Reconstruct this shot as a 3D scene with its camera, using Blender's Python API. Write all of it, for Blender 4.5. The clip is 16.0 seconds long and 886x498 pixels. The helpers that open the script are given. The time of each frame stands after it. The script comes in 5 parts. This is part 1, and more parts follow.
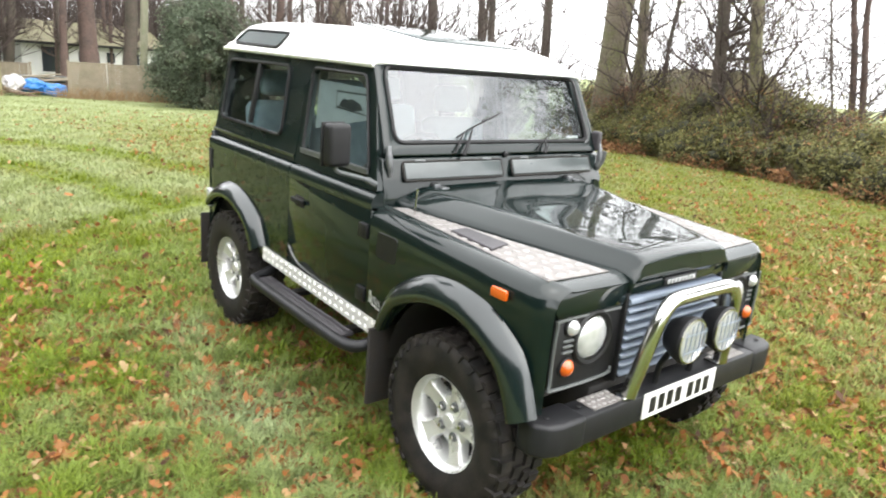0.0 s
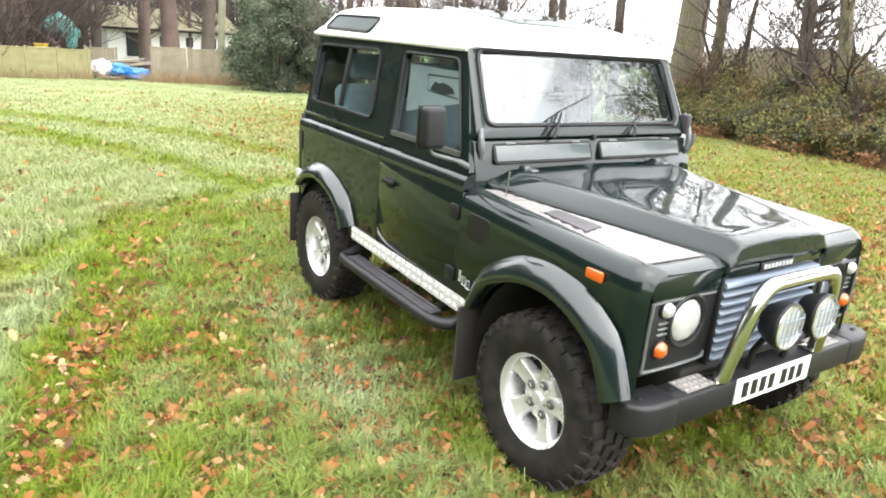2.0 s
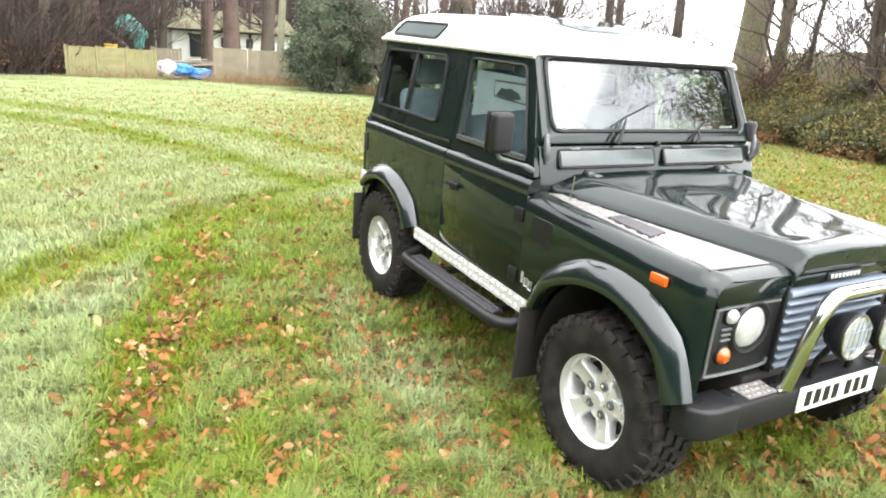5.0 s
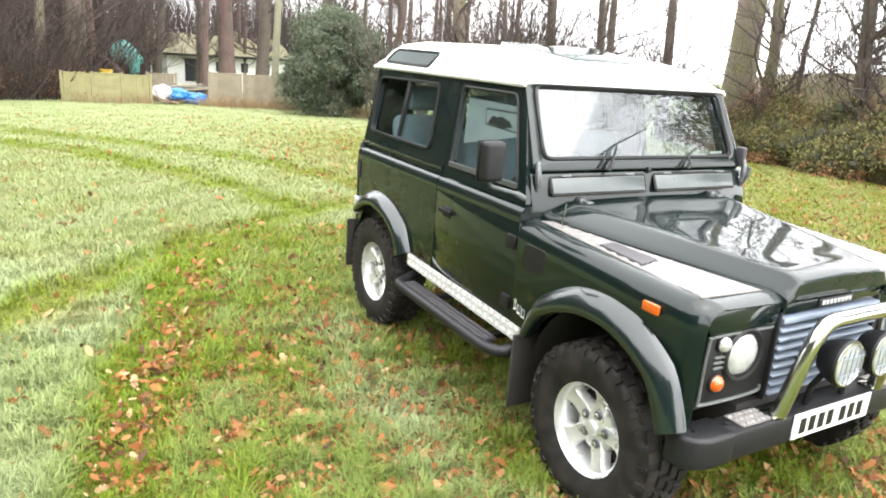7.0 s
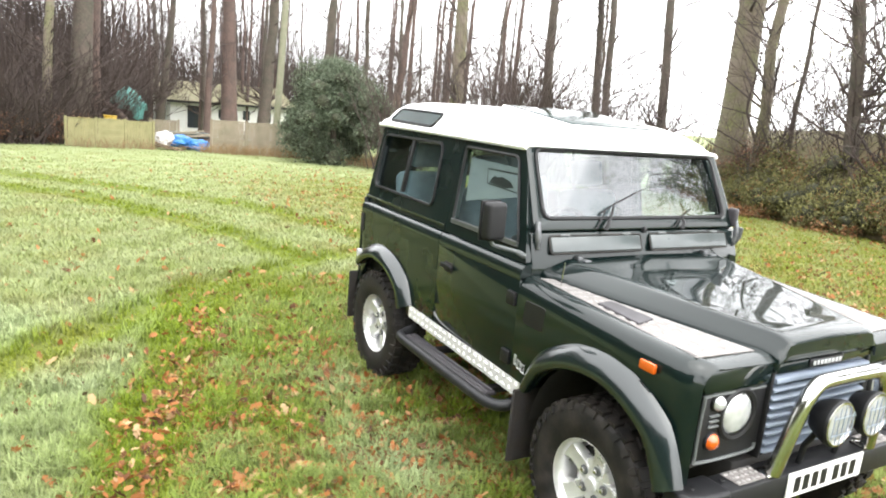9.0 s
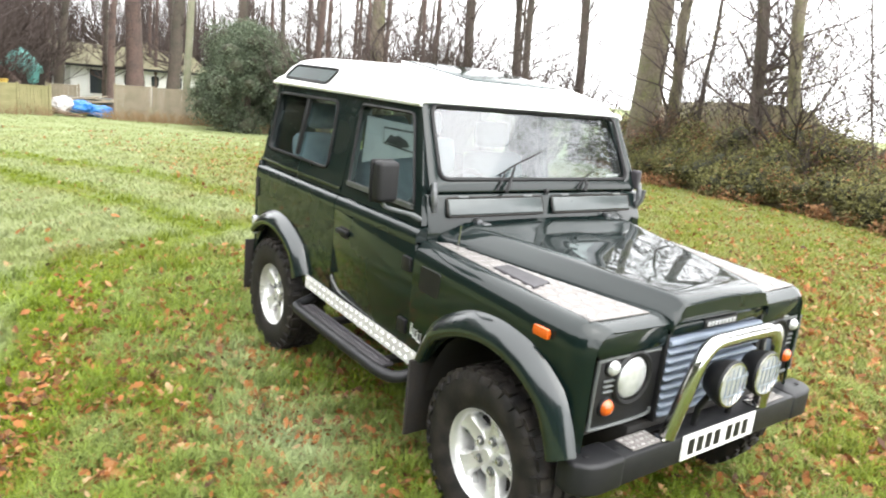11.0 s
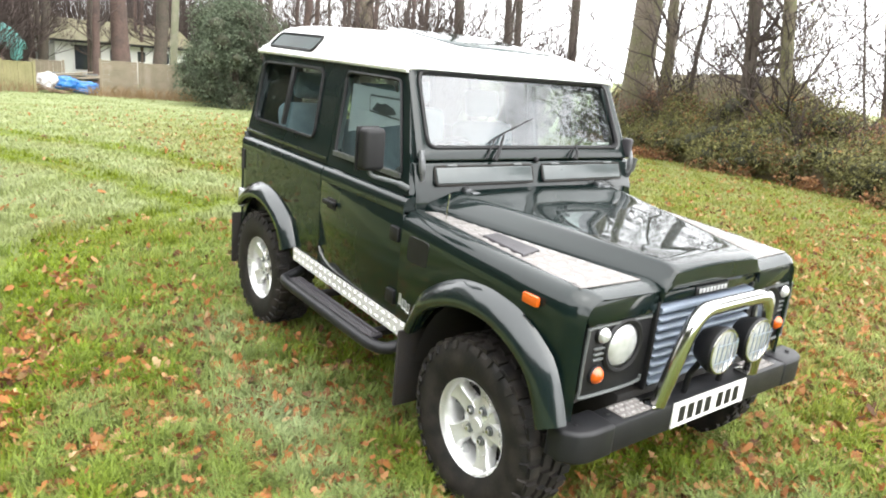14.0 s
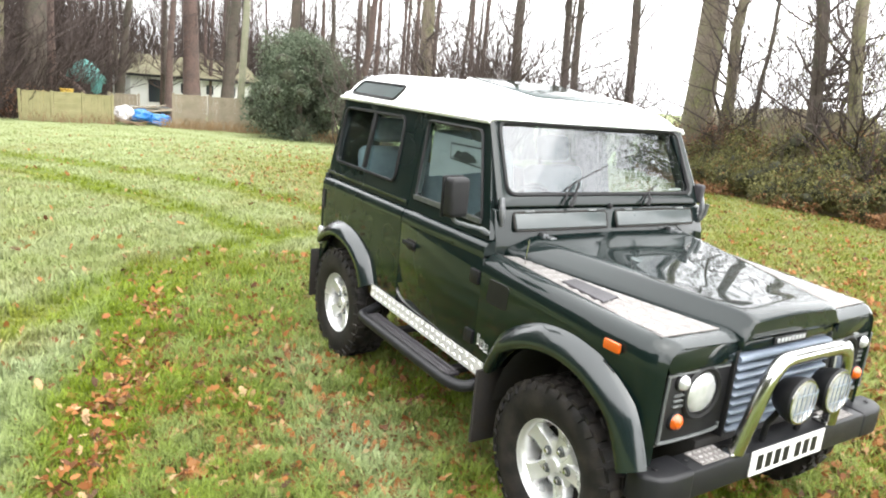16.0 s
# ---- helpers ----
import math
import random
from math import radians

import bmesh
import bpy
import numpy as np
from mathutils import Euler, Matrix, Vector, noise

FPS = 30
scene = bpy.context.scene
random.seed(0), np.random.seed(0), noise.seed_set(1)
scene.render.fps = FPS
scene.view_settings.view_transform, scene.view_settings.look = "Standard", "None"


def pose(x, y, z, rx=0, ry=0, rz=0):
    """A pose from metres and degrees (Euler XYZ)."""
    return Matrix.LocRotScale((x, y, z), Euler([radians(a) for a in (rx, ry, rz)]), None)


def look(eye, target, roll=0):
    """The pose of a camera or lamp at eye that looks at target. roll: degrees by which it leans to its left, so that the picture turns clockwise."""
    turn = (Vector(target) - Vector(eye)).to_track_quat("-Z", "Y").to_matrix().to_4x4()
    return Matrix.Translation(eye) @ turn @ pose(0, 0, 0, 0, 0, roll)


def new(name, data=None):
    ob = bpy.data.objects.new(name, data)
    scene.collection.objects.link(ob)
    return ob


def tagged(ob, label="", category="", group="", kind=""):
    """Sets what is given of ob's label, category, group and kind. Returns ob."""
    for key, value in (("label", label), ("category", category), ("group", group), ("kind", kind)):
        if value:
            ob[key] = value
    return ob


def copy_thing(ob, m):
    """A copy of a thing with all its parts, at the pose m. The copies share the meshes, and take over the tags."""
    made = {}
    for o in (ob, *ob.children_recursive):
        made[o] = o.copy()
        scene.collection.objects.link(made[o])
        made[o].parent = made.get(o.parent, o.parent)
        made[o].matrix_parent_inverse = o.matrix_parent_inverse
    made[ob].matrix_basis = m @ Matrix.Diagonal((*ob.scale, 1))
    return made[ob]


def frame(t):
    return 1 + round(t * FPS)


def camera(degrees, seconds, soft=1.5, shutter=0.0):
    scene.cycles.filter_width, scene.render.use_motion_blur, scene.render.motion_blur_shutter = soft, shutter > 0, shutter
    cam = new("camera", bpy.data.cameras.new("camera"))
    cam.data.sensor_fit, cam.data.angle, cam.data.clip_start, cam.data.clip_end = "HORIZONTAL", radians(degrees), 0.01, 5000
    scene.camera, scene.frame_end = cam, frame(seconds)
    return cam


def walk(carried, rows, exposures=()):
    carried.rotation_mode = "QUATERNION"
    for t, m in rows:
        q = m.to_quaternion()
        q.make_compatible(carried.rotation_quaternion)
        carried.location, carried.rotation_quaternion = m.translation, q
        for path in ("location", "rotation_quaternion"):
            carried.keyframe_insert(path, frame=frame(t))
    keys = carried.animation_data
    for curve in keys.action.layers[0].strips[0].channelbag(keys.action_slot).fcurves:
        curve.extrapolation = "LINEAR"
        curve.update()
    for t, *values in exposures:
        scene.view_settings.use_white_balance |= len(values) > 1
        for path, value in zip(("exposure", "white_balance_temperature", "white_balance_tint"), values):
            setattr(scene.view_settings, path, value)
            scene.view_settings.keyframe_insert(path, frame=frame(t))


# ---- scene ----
FOV = 65.9
cam = camera(FOV, 16.0, 1.9, 0.5)
# seconds, eye x, y, z, heading, pitch, roll; the car's nose points along +x, its left along +y
ROWS = [
    (0.0, 1.887, -2.480, 1.812, 140.43, -15.67, 4.94),
    (0.5, 1.871, -2.536, 1.813, 142.63, -16.24, 4.43),
    (1.0, 1.876, -2.575, 1.820, 144.20, -16.18, 4.16),
    (1.5, 1.877, -2.605, 1.813, 145.43, -17.10, 4.02),
    (2.0, 1.872, -2.618, 1.815, 145.87, -17.56, 4.30),
    (2.5, 1.882, -2.680, 1.849, 147.96, -16.52, 4.20),
    (3.0, 1.927, -2.762, 1.870, 151.05, -15.70, 3.58),
    (3.5, 1.941, -2.777, 1.865, 151.89, -16.89, 3.74),
    (4.0, 1.911, -2.734, 1.829, 150.08, -18.27, 4.54),
    (6.5, 1.921, -2.739, 1.859, 150.16, -16.30, 4.50),
    (7.0, 1.912, -2.722, 1.868, 149.81, -15.94, 4.12),
    (7.5, 1.921, -2.743, 1.886, 150.37, -14.96, 4.43),
    (8.0, 1.991, -2.821, 1.952, 151.18, -11.23, 4.74),
    (10.5, 1.909, -2.649, 1.878, 145.58, -14.32, 5.89),
    (11.0, 1.894, -2.567, 1.866, 143.13, -13.76, 5.81),
    (11.5, 1.891, -2.509, 1.850, 141.24, -13.83, 6.32),
    (12.0, 1.883, -2.493, 1.836, 140.89, -14.59, 6.34),
    (12.5, 1.880, -2.500, 1.833, 141.05, -14.71, 5.99),
    (13.0, 1.877, -2.504, 1.831, 141.38, -15.15, 6.01),
    (13.5, 1.874, -2.509, 1.825, 141.71, -15.57, 5.88),
    (14.0, 1.876, -2.526, 1.826, 142.29, -15.69, 5.53),
    (14.5, 1.873, -2.533, 1.816, 142.42, -16.39, 5.76),
    (15.0, 1.869, -2.587, 1.848, 144.04, -15.57, 4.95),
    (15.5, 1.884, -2.659, 1.877, 145.91, -14.71, 5.29),
    (16.0, 1.901, -2.712, 1.912, 146.99, -13.63, 5.40),
]


def ahead(heading, pitch):
    a, b = radians(heading), radians(pitch)
    return Vector((math.cos(a) * math.cos(b), math.sin(a) * math.cos(b), math.sin(b)))


walk(cam, [(t, look((x, y, z), Vector((x, y, z)) + ahead(h, p), r)) for t, x, y, z, h, p, r in ROWS],
     exposures=[(0.0, 1.63), (1.0, 1.86), (2.5, 2.02), (3.5, 2.02), (7.0, 2.02), (8.0, 1.95), (10.5, 1.80), (12.5, 1.78), (16.0, 1.80)])

# ---- light ----
world = bpy.data.worlds.new("overcast_sky")
scene.world = world
world.use_nodes = True
wn, wl = world.node_tree.nodes, world.node_tree.links
sky = wn.new("ShaderNodeTexSky")
sky.sky_type, sky.sun_disc = "NISHITA", False
sky.sun_elevation, sky.sun_rotation = radians(58), radians(80)
sky.air_density, sky.dust_density = 1.2, 4.0
pale = wn.new("ShaderNodeHueSaturation")
pale.inputs["Saturation"].default_value = 0.12
cloud = wn.new("ShaderNodeMix")
cloud.data_type = "RGBA"
cloud.inputs["Factor"].default_value = 0.75
SUN_WAY = Vector((math.cos(radians(10)) * math.cos(radians(58)), math.sin(radians(10)) * math.cos(radians(58)), math.sin(radians(58))))
# thin cloud, brighter towards the hidden sun
place, toward = wn.new("ShaderNodeTexCoord"), wn.new("ShaderNodeVectorMath")
toward.operation = "DOT_PRODUCT"
toward.inputs[1].default_value = SUN_WAY
glow, veil = wn.new("ShaderNodeMapRange"), wn.new("ShaderNodeVectorMath")
glow.interpolation_type = "SMOOTHSTEP"
glow.inputs["From Min"].default_value, glow.inputs["From Max"].default_value = -0.9, 1.0
glow.inputs["To Min"].default_value, glow.inputs["To Max"].default_value = 0.78, 1.42
veil.operation = "SCALE"
veil.inputs[0].default_value = (9.0, 9.1, 9.2)
wl.new(place.outputs["Generated"], toward.inputs[0])
wl.new(toward.outputs["Value"], glow.inputs["Value"])
wl.new(glow.outputs["Result"], veil.inputs["Scale"])
wl.new(veil.outputs["Vector"], cloud.inputs["B"])
wl.new(sky.outputs["Color"], pale.inputs["Color"])
wl.new(pale.outputs["Color"], cloud.inputs["A"])
wl.new(cloud.outputs["Result"], wn["Background"].inputs["Color"])
wn["Background"].inputs["Strength"].default_value = 0.15
sun = new("sun", bpy.data.lights.new("sun", "SUN"))
sun.data.energy, sun.data.angle, sun.data.color = 0.6, radians(75), (1.0, 0.96, 0.9)
sun.matrix_world = look(SUN_WAY * 30, (0, 0, 0))
scene.view_settings.exposure = 1.6


# ---- materials ----
def material(name, colour, rough=0.5, metal=0.0, var=0.25, scale=12.0, bump=0.0, fine=60.0, coat=0.0, tint=None, spec=0.5):
    """A surface with two scales of variation; tint: the second colour of its stains."""
    m = bpy.data.materials.new(name)
    m.use_nodes = True
    n, l = m.node_tree.nodes, m.node_tree.links
    b = n["Principled BSDF"]
    b.inputs["Roughness"].default_value, b.inputs["Metallic"].default_value = rough, metal
    b.inputs["Coat Weight"].default_value, b.inputs["Coat Roughness"].default_value, b.inputs["Coat IOR"].default_value = coat, 0.025, 1.42
    b.inputs["Specular IOR Level"].default_value = spec
    co = n.new("ShaderNodeTexCoord")
    broad, grain = n.new("ShaderNodeTexNoise"), n.new("ShaderNodeTexNoise")
    for tex, s in ((broad, scale), (grain, fine)):
        tex.inputs["Scale"].default_value, tex.inputs["Detail"].default_value = s, 5.0
        l.new(co.outputs["Object"], tex.inputs["Vector"])
    mix = n.new("ShaderNodeMix")
    mix.data_type = "RGBA"
    second = tint or tuple(c * (1 - 1.4 * var) for c in colour)
    mix.inputs["A"].default_value, mix.inputs["B"].default_value = (*colour, 1), (*second, 1)
    ramp = n.new("ShaderNodeMapRange")
    ramp.inputs["From Min"].default_value, ramp.inputs["From Max"].default_value = 0.38, 0.68
    l.new(broad.outputs["Fac"], ramp.inputs["Value"])
    half = n.new("ShaderNodeMath")
    half.operation = "MULTIPLY"
    half.inputs[1].default_value = min(1.0, 0.35 + var) if tint else 0.8
    l.new(ramp.outputs["Result"], half.inputs[0])
    l.new(half.outputs["Value"], mix.inputs["Factor"])
    value = n.new("ShaderNodeMapRange")
    value.inputs["To Min"].default_value, value.inputs["To Max"].default_value = 1 - var, 1 + var
    l.new(grain.outputs["Fac"], value.inputs["Value"])
    tone = n.new("ShaderNodeHueSaturation")
    l.new(value.outputs["Result"], tone.inputs["Value"])
    l.new(mix.outputs["Result"], tone.inputs["Color"])
    l.new(tone.outputs["Color"], b.inputs["Base Color"])
    worn = n.new("ShaderNodeMapRange")
    worn.inputs["To Min"].default_value, worn.inputs["To Max"].default_value = max(0.02, rough * 0.75), min(1.0, rough * 1.3)
    l.new(broad.outputs["Fac"], worn.inputs["Value"])
    l.new(worn.outputs["Result"], b.inputs["Roughness"])
    if bump:
        bp = n.new("ShaderNodeBump")
        bp.inputs["Strength"].default_value, bp.inputs["Distance"].default_value = 0.6, bump
        l.new(grain.outputs["Fac"], bp.inputs["Height"])
        l.new(bp.outputs["Normal"], b.inputs["Normal"])
    return m


def glass(name, tint, see=0.75, skin=0.08, rough=0.0):
    """A thin pane: clear tinted film under a mirror skin that grows towards grazing views."""
    m = bpy.data.materials.new(name)
    m.use_nodes = True
    n, l = m.node_tree.nodes, m.node_tree.links
    n.remove(n["Principled BSDF"])
    clear, shine, mix, weight = (n.new("ShaderNode" + k) for k in ("BsdfTransparent", "BsdfGlossy", "MixShader", "LayerWeight"))
    clear.inputs["Color"].default_value = (*(c * see for c in tint), 1)
    shine.inputs["Roughness"].default_value = rough
    shine.inputs["Color"].default_value = (0.95, 0.97, 1, 1)
    weight.inputs["Blend"].default_value = 0.5
    steep, grow = n.new("ShaderNodeMath"), n.new("ShaderNodeMath")
    steep.operation, grow.operation = "POWER", "MULTIPLY_ADD"
    steep.inputs[1].default_value = 4.0
    grow.inputs[1].default_value, grow.inputs[2].default_value = 1 - skin, skin
    l.new(weight.outputs["Facing"], steep.inputs[0])
    l.new(steep.outputs["Value"], grow.inputs[0])
    l.new(grow.outputs["Value"], mix.inputs["Fac"])
    l.new(clear.outputs["BSDF"], mix.inputs[1])
    l.new(shine.outputs["BSDF"], mix.inputs[2])
    l.new(mix.outputs["Shader"], n["Material Output"].inputs["Surface"])
    return m


def foliage(name, dark, light, rough=0.55, through_light=0.25, middle=None):
    """Leaves and blades; every leaf has its own tone."""
    m = bpy.data.materials.new(name)
    m.use_nodes = True
    n, l = m.node_tree.nodes, m.node_tree.links
    b = n["Principled BSDF"]
    geo, mix = n.new("ShaderNodeNewGeometry"), n.new("ShaderNodeMix")
    mix.data_type = "RGBA"
    mix.inputs["A"].default_value, mix.inputs["B"].default_value = (*dark, 1), (*light, 1)
    l.new(geo.outputs["Random Per Island"], mix.inputs["Factor"])
    tone = mix.outputs["Result"]
    if middle:
        ramp = n.new("ShaderNodeValToRGB")
        ramp.color_ramp.elements[0].color, ramp.color_ramp.elements[1].color = (*dark, 1), (*light, 1)
        ramp.color_ramp.elements.new(0.45).color = (*middle, 1)
        ramp.color_ramp.elements.new(0.75).color = tuple(c * 1.15 for c in middle) + (1,)
        l.new(geo.outputs["Random Per Island"], ramp.inputs["Fac"])
        tone = ramp.outputs["Color"]
    l.new(tone, b.inputs["Base Color"])
    b.inputs["Roughness"].default_value = rough
    b.inputs["Specular IOR Level"].default_value = 0.35
    tr, add = n.new("ShaderNodeBsdfTranslucent"), n.new("ShaderNodeMixShader")
    l.new(tone, tr.inputs["Color"])
    add.inputs["Fac"].default_value = through_light
    l.new(b.outputs["BSDF"], add.inputs[1])
    l.new(tr.outputs["BSDF"], add.inputs[2])
    l.new(add.outputs["Shader"], n["Material Output"].inputs["Surface"])
    return m


GREEN = material("dark_green_paint", (0.0020, 0.0066, 0.0060), 0.45, 0.0, 0.12, 3.0, coat=1.0, fine=400, spec=0.08)
WHITE = material("white_roof_paint", (0.80, 0.80, 0.79), 0.25, 0, 0.04, 4.0, coat=0.5)
PLASTIC = material("black_plastic", (0.00682, 0.00682, 0.00744), 0.5, 0, 0.25, 10, 0.0008, 300, spec=0.3)
BUMPER = material("satin_black_steel", (0.011, 0.0112, 0.0125), 0.42, 0, 0.2, 9, 0.0006, 220, spec=0.3)
MIRROR_SHELL = material("faded_grey_plastic", (0.0341, 0.031, 0.03472), 0.5, 0, 0.15, 9, 0.0006, 300)
RUBBER = material("tyre_rubber", (0.0075, 0.0070, 0.0068), 0.62, 0, 0.4, 14, 0.0022, 90, tint=(0.030, 0.025, 0.021), spec=0.22)
FLAP = material("muddy_rubber", (0.01116, 0.0093, 0.00868), 0.8, 0, 0.4, 18, 0.002, 80, tint=(0.0248, 0.0186, 0.01364))
ALLOY = material("silver_alloy", (0.66, 0.66, 0.65), 0.28, 0.6, 0.08, 10)
CHROME = material("stainless_steel", (0.62, 0.61, 0.59), 0.18, 1.0, 0.06, 8)
CHEQUER = material("chequer_aluminium", (0.265, 0.255, 0.245), 0.40, 0.25, 0.08, 20, spec=0.35)
CHEQUER_BED = material("chequer_recess", (0.205, 0.190, 0.182), 0.5, 0.2, 0.18, 20, spec=0.25)
# Body green made paler: sky sheen on the vent flaps, put into colour.
SHEEN_GREEN = material("sky_sheen_green_paint", (0.030, 0.040, 0.040), 0.30, 0, 0.25, 9, coat=0.7, fine=250)
# A little paler than the body green.
FLARE = material("green_flare_paint", (0.0042, 0.0098, 0.0098), 0.22, 0, 0.25, 7, coat=0.9, fine=250)
# Chequer metal again, with brightness put into the colour for the less-lit sill.
SILL_TREAD = material("sill_tread_lit_copy", (0.74, 0.73, 0.71), 0.35, 0.3, 0.08, 20)
SILL_BED = material("sill_plate_lit_copy", (0.58, 0.57, 0.56), 0.4, 0.3, 0.12, 20)
ROOF_GLASS = material("dark_roof_glass", (0.010, 0.024, 0.022), 0.08, 0, 0.3, 5, spec=0.12)
CARD = material("grey_card", (0.186, 0.1922, 0.1984), 0.7, 0, 0.1, 6)
GREY_SLAT = material("grey_grille_plastic", (0.155, 0.186, 0.2356), 0.35, 0.0, 0.12, 12)
GREY_TRIM = material("grey_trim", (0.0806, 0.0868, 0.0868), 0.4, 0, 0.15, 12)
ALLOY_TRIM = material("dull_alloy_trim", (0.10, 0.105, 0.11), 0.35, 0.5, 0.15, 25)
GALV = material("galvanised_bracket", (0.13, 0.135, 0.14), 0.4, 0.6, 0.25, 40)
UNDER = material("underbody_black", (0.0062, 0.00558, 0.00496), 0.85, 0, 0.4, 12, tint=(0.0186, 0.01488, 0.01116))
SEAT = material("blue_grey_seat_cloth", (0.17, 0.205, 0.235), 0.9, 0, 0.15, 20, 0.001, 300)
DASH = material("dashboard_vinyl", (0.0186, 0.01984, 0.0217), 0.6, 0, 0.2, 20)
LINING = material("cabin_lining", (0.155, 0.155, 0.155), 0.8, 0, 0.1, 8)
PLATE = material("plate_white", (0.624, 0.624, 0.6), 0.35, 0, 0.03, 20)
INK = material("plate_black", (0.00744, 0.00744, 0.00868), 0.4, 0, 0.1, 20)
BADGE = material("badge_silver", (0.60, 0.61, 0.62), 0.3, 0.5, 0.08, 30)
AMBER = material("amber_lens", (0.465, 0.0806, 0.0062), 0.15, 0, 0.12, 60, coat=0.8)
LENS = material("clear_lamp_lens", (0.56, 0.57, 0.57), 0.16, 0.45, 0.25, 30, coat=1.0)
SCREEN = glass("windscreen_glass", (0.80, 0.90, 0.86), 0.60, 0.115)
PANE = glass("side_glass", (0.80, 0.92, 0.90), 0.9, 0.06)
FENCE_NEW = material("yellowed_fence_wood", (0.2108, 0.1922, 0.093), 0.85, 0, 0.2, 3, 0.003, 40, tint=(0.1488, 0.1426, 0.0682))
FENCE_OLD = material("weathered_fence_wood", (0.215, 0.180, 0.130), 0.9, 0, 0.3, 3, 0.003, 40, tint=(0.15, 0.135, 0.09))
POLE = material("weathered_pole_wood", (0.1736, 0.1674, 0.1178), 0.85, 0, 0.25, 4, 0.004, 30, tint=(0.124, 0.1364, 0.0744))
BARK = material("grey_brown_bark", (0.072, 0.054, 0.043), 0.95, 0, 0.45, 2.2, 0.03, 12, tint=(0.047, 0.046, 0.032))
BARK_RED = material("reddish_pine_bark", (0.092, 0.058, 0.048), 0.95, 0, 0.45, 2.2, 0.03, 11, tint=(0.060, 0.044, 0.038))
BARK_MOSS = material("mossy_bark", (0.135, 0.108, 0.082), 0.95, 0, 0.5, 1.6, 0.035, 11, tint=(0.10, 0.105, 0.045))
TWIG = material("bare_twigs", (0.0527, 0.0372, 0.031), 0.95, 0, 0.25, 8)
BRAMBLE_TWIG = material("brown_undergrowth", (0.042, 0.028, 0.023), 0.95, 0, 0.3, 8, tint=(0.026, 0.019, 0.016))
THATCH = material("dry_grass", (0.2108, 0.1364, 0.0682), 0.9, 0, 0.25, 8)
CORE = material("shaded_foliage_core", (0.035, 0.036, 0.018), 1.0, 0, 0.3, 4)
EARTH = material("earth_bank", (0.125, 0.098, 0.052), 0.95, 0, 0.35, 2, 0.03, 12, tint=(0.08, 0.085, 0.035))
RENDERED = material("white_house_render", (0.62, 0.62, 0.60), 0.8, 0, 0.06, 2)
ROOF_TILE = material("brown_roof_tiles", (0.13, 0.115, 0.065), 0.85, 0, 0.25, 3, 0.01, 20, tint=(0.0806, 0.0806, 0.0372))
DARK_WINDOW = material("dark_window", (0.03, 0.035, 0.04), 0.1, 0, 0.1, 3)
TARP_BLUE = material("blue_plastic_sheet", (0.0186, 0.1364, 0.3844), 0.35, 0, 0.15, 6, 0.02, 9)
TARP_WHITE = material("white_rubble_bag", (0.3844, 0.372, 0.3596), 0.6, 0, 0.12, 6, 0.02, 9)
TENT = material("green_canvas", (0.10, 0.30, 0.27), 0.7, 0, 0.15, 3)
YELLOW = material("yellow_plastic", (0.3844, 0.248, 0.0124), 0.4, 0, 0.1, 6)
PLANK = material("old_planks", (0.1612, 0.1054, 0.062), 0.9, 0, 0.3, 6, 0.004, 40)
RAIL = material("green_railing_paint", (0.1364, 0.1674, 0.0496), 0.6, 0, 0.2, 6)
LEAF_HEDGE = foliage("bramble_leaves", (0.050, 0.045, 0.018), (0.25, 0.235, 0.085), 0.7, 0.35, (0.140, 0.136, 0.052))
LEAF_SCRUB = foliage("dead_bracken", (0.05, 0.027, 0.019), (0.22, 0.115, 0.075), 0.85)
LEAF_BUSH = foliage("grey_green_leaves", (0.045, 0.06, 0.036), (0.145, 0.175, 0.115), 0.75, 0.35)
LEAF_HOLLY = foliage("holly_leaves", (0.0186, 0.031, 0.01612), (0.0806, 0.1054, 0.062), 0.4)
LEAF_BROWN = foliage("russet_bracken", (0.10, 0.042, 0.02), (0.30, 0.16, 0.07), 0.8)
LEAF_FALLEN = foliage("fallen_oak_leaves", (0.055, 0.024, 0.012), (0.40, 0.28, 0.155), 0.75, 0.2, (0.25, 0.096, 0.027))


# ---- mesh helpers ----
def part(name, bm, mat, parent=None, label="", smooth=40):
    me = bpy.data.meshes.new(name)
    bmesh.ops.recalc_face_normals(bm, faces=bm.faces[:])
    bm.to_mesh(me)
    bm.free()
    for m in mat if isinstance(mat, (list, tuple)) else [mat]:
        me.materials.append(m)
    if smooth:
        me.polygons.foreach_set("use_smooth", [True] * len(me.polygons))
        me.set_sharp_from_angle(angle=radians(smooth))
    ob = new(name, me)
    if parent is not None:
        ob.parent = parent
    if label:
        ob["label"] = label
    return ob


def raw(name, verts, faces, mat, parent=None, label="", smooth=False):
    """A mesh straight from arrays, for what has very many pieces."""
    me = bpy.data.meshes.new(name)
    me.from_pydata(verts, [], faces)
    me.materials.append(mat)
    if smooth:
        me.polygons.foreach_set("use_smooth", [True] * len(me.polygons))
    ob = new(name, me)
    if parent is not None:
        ob.parent = parent
    if label:
        ob["label"] = label
    return ob


def rounded(bm, width, seg=2):
    if width:
        bmesh.ops.bevel(bm, geom=[e for e in bm.edges if e.is_manifold and e.calc_face_angle(0) > 0.5], offset=width, segments=seg, profile=0.5, affect="EDGES", clamp_overlap=True)
    return bm


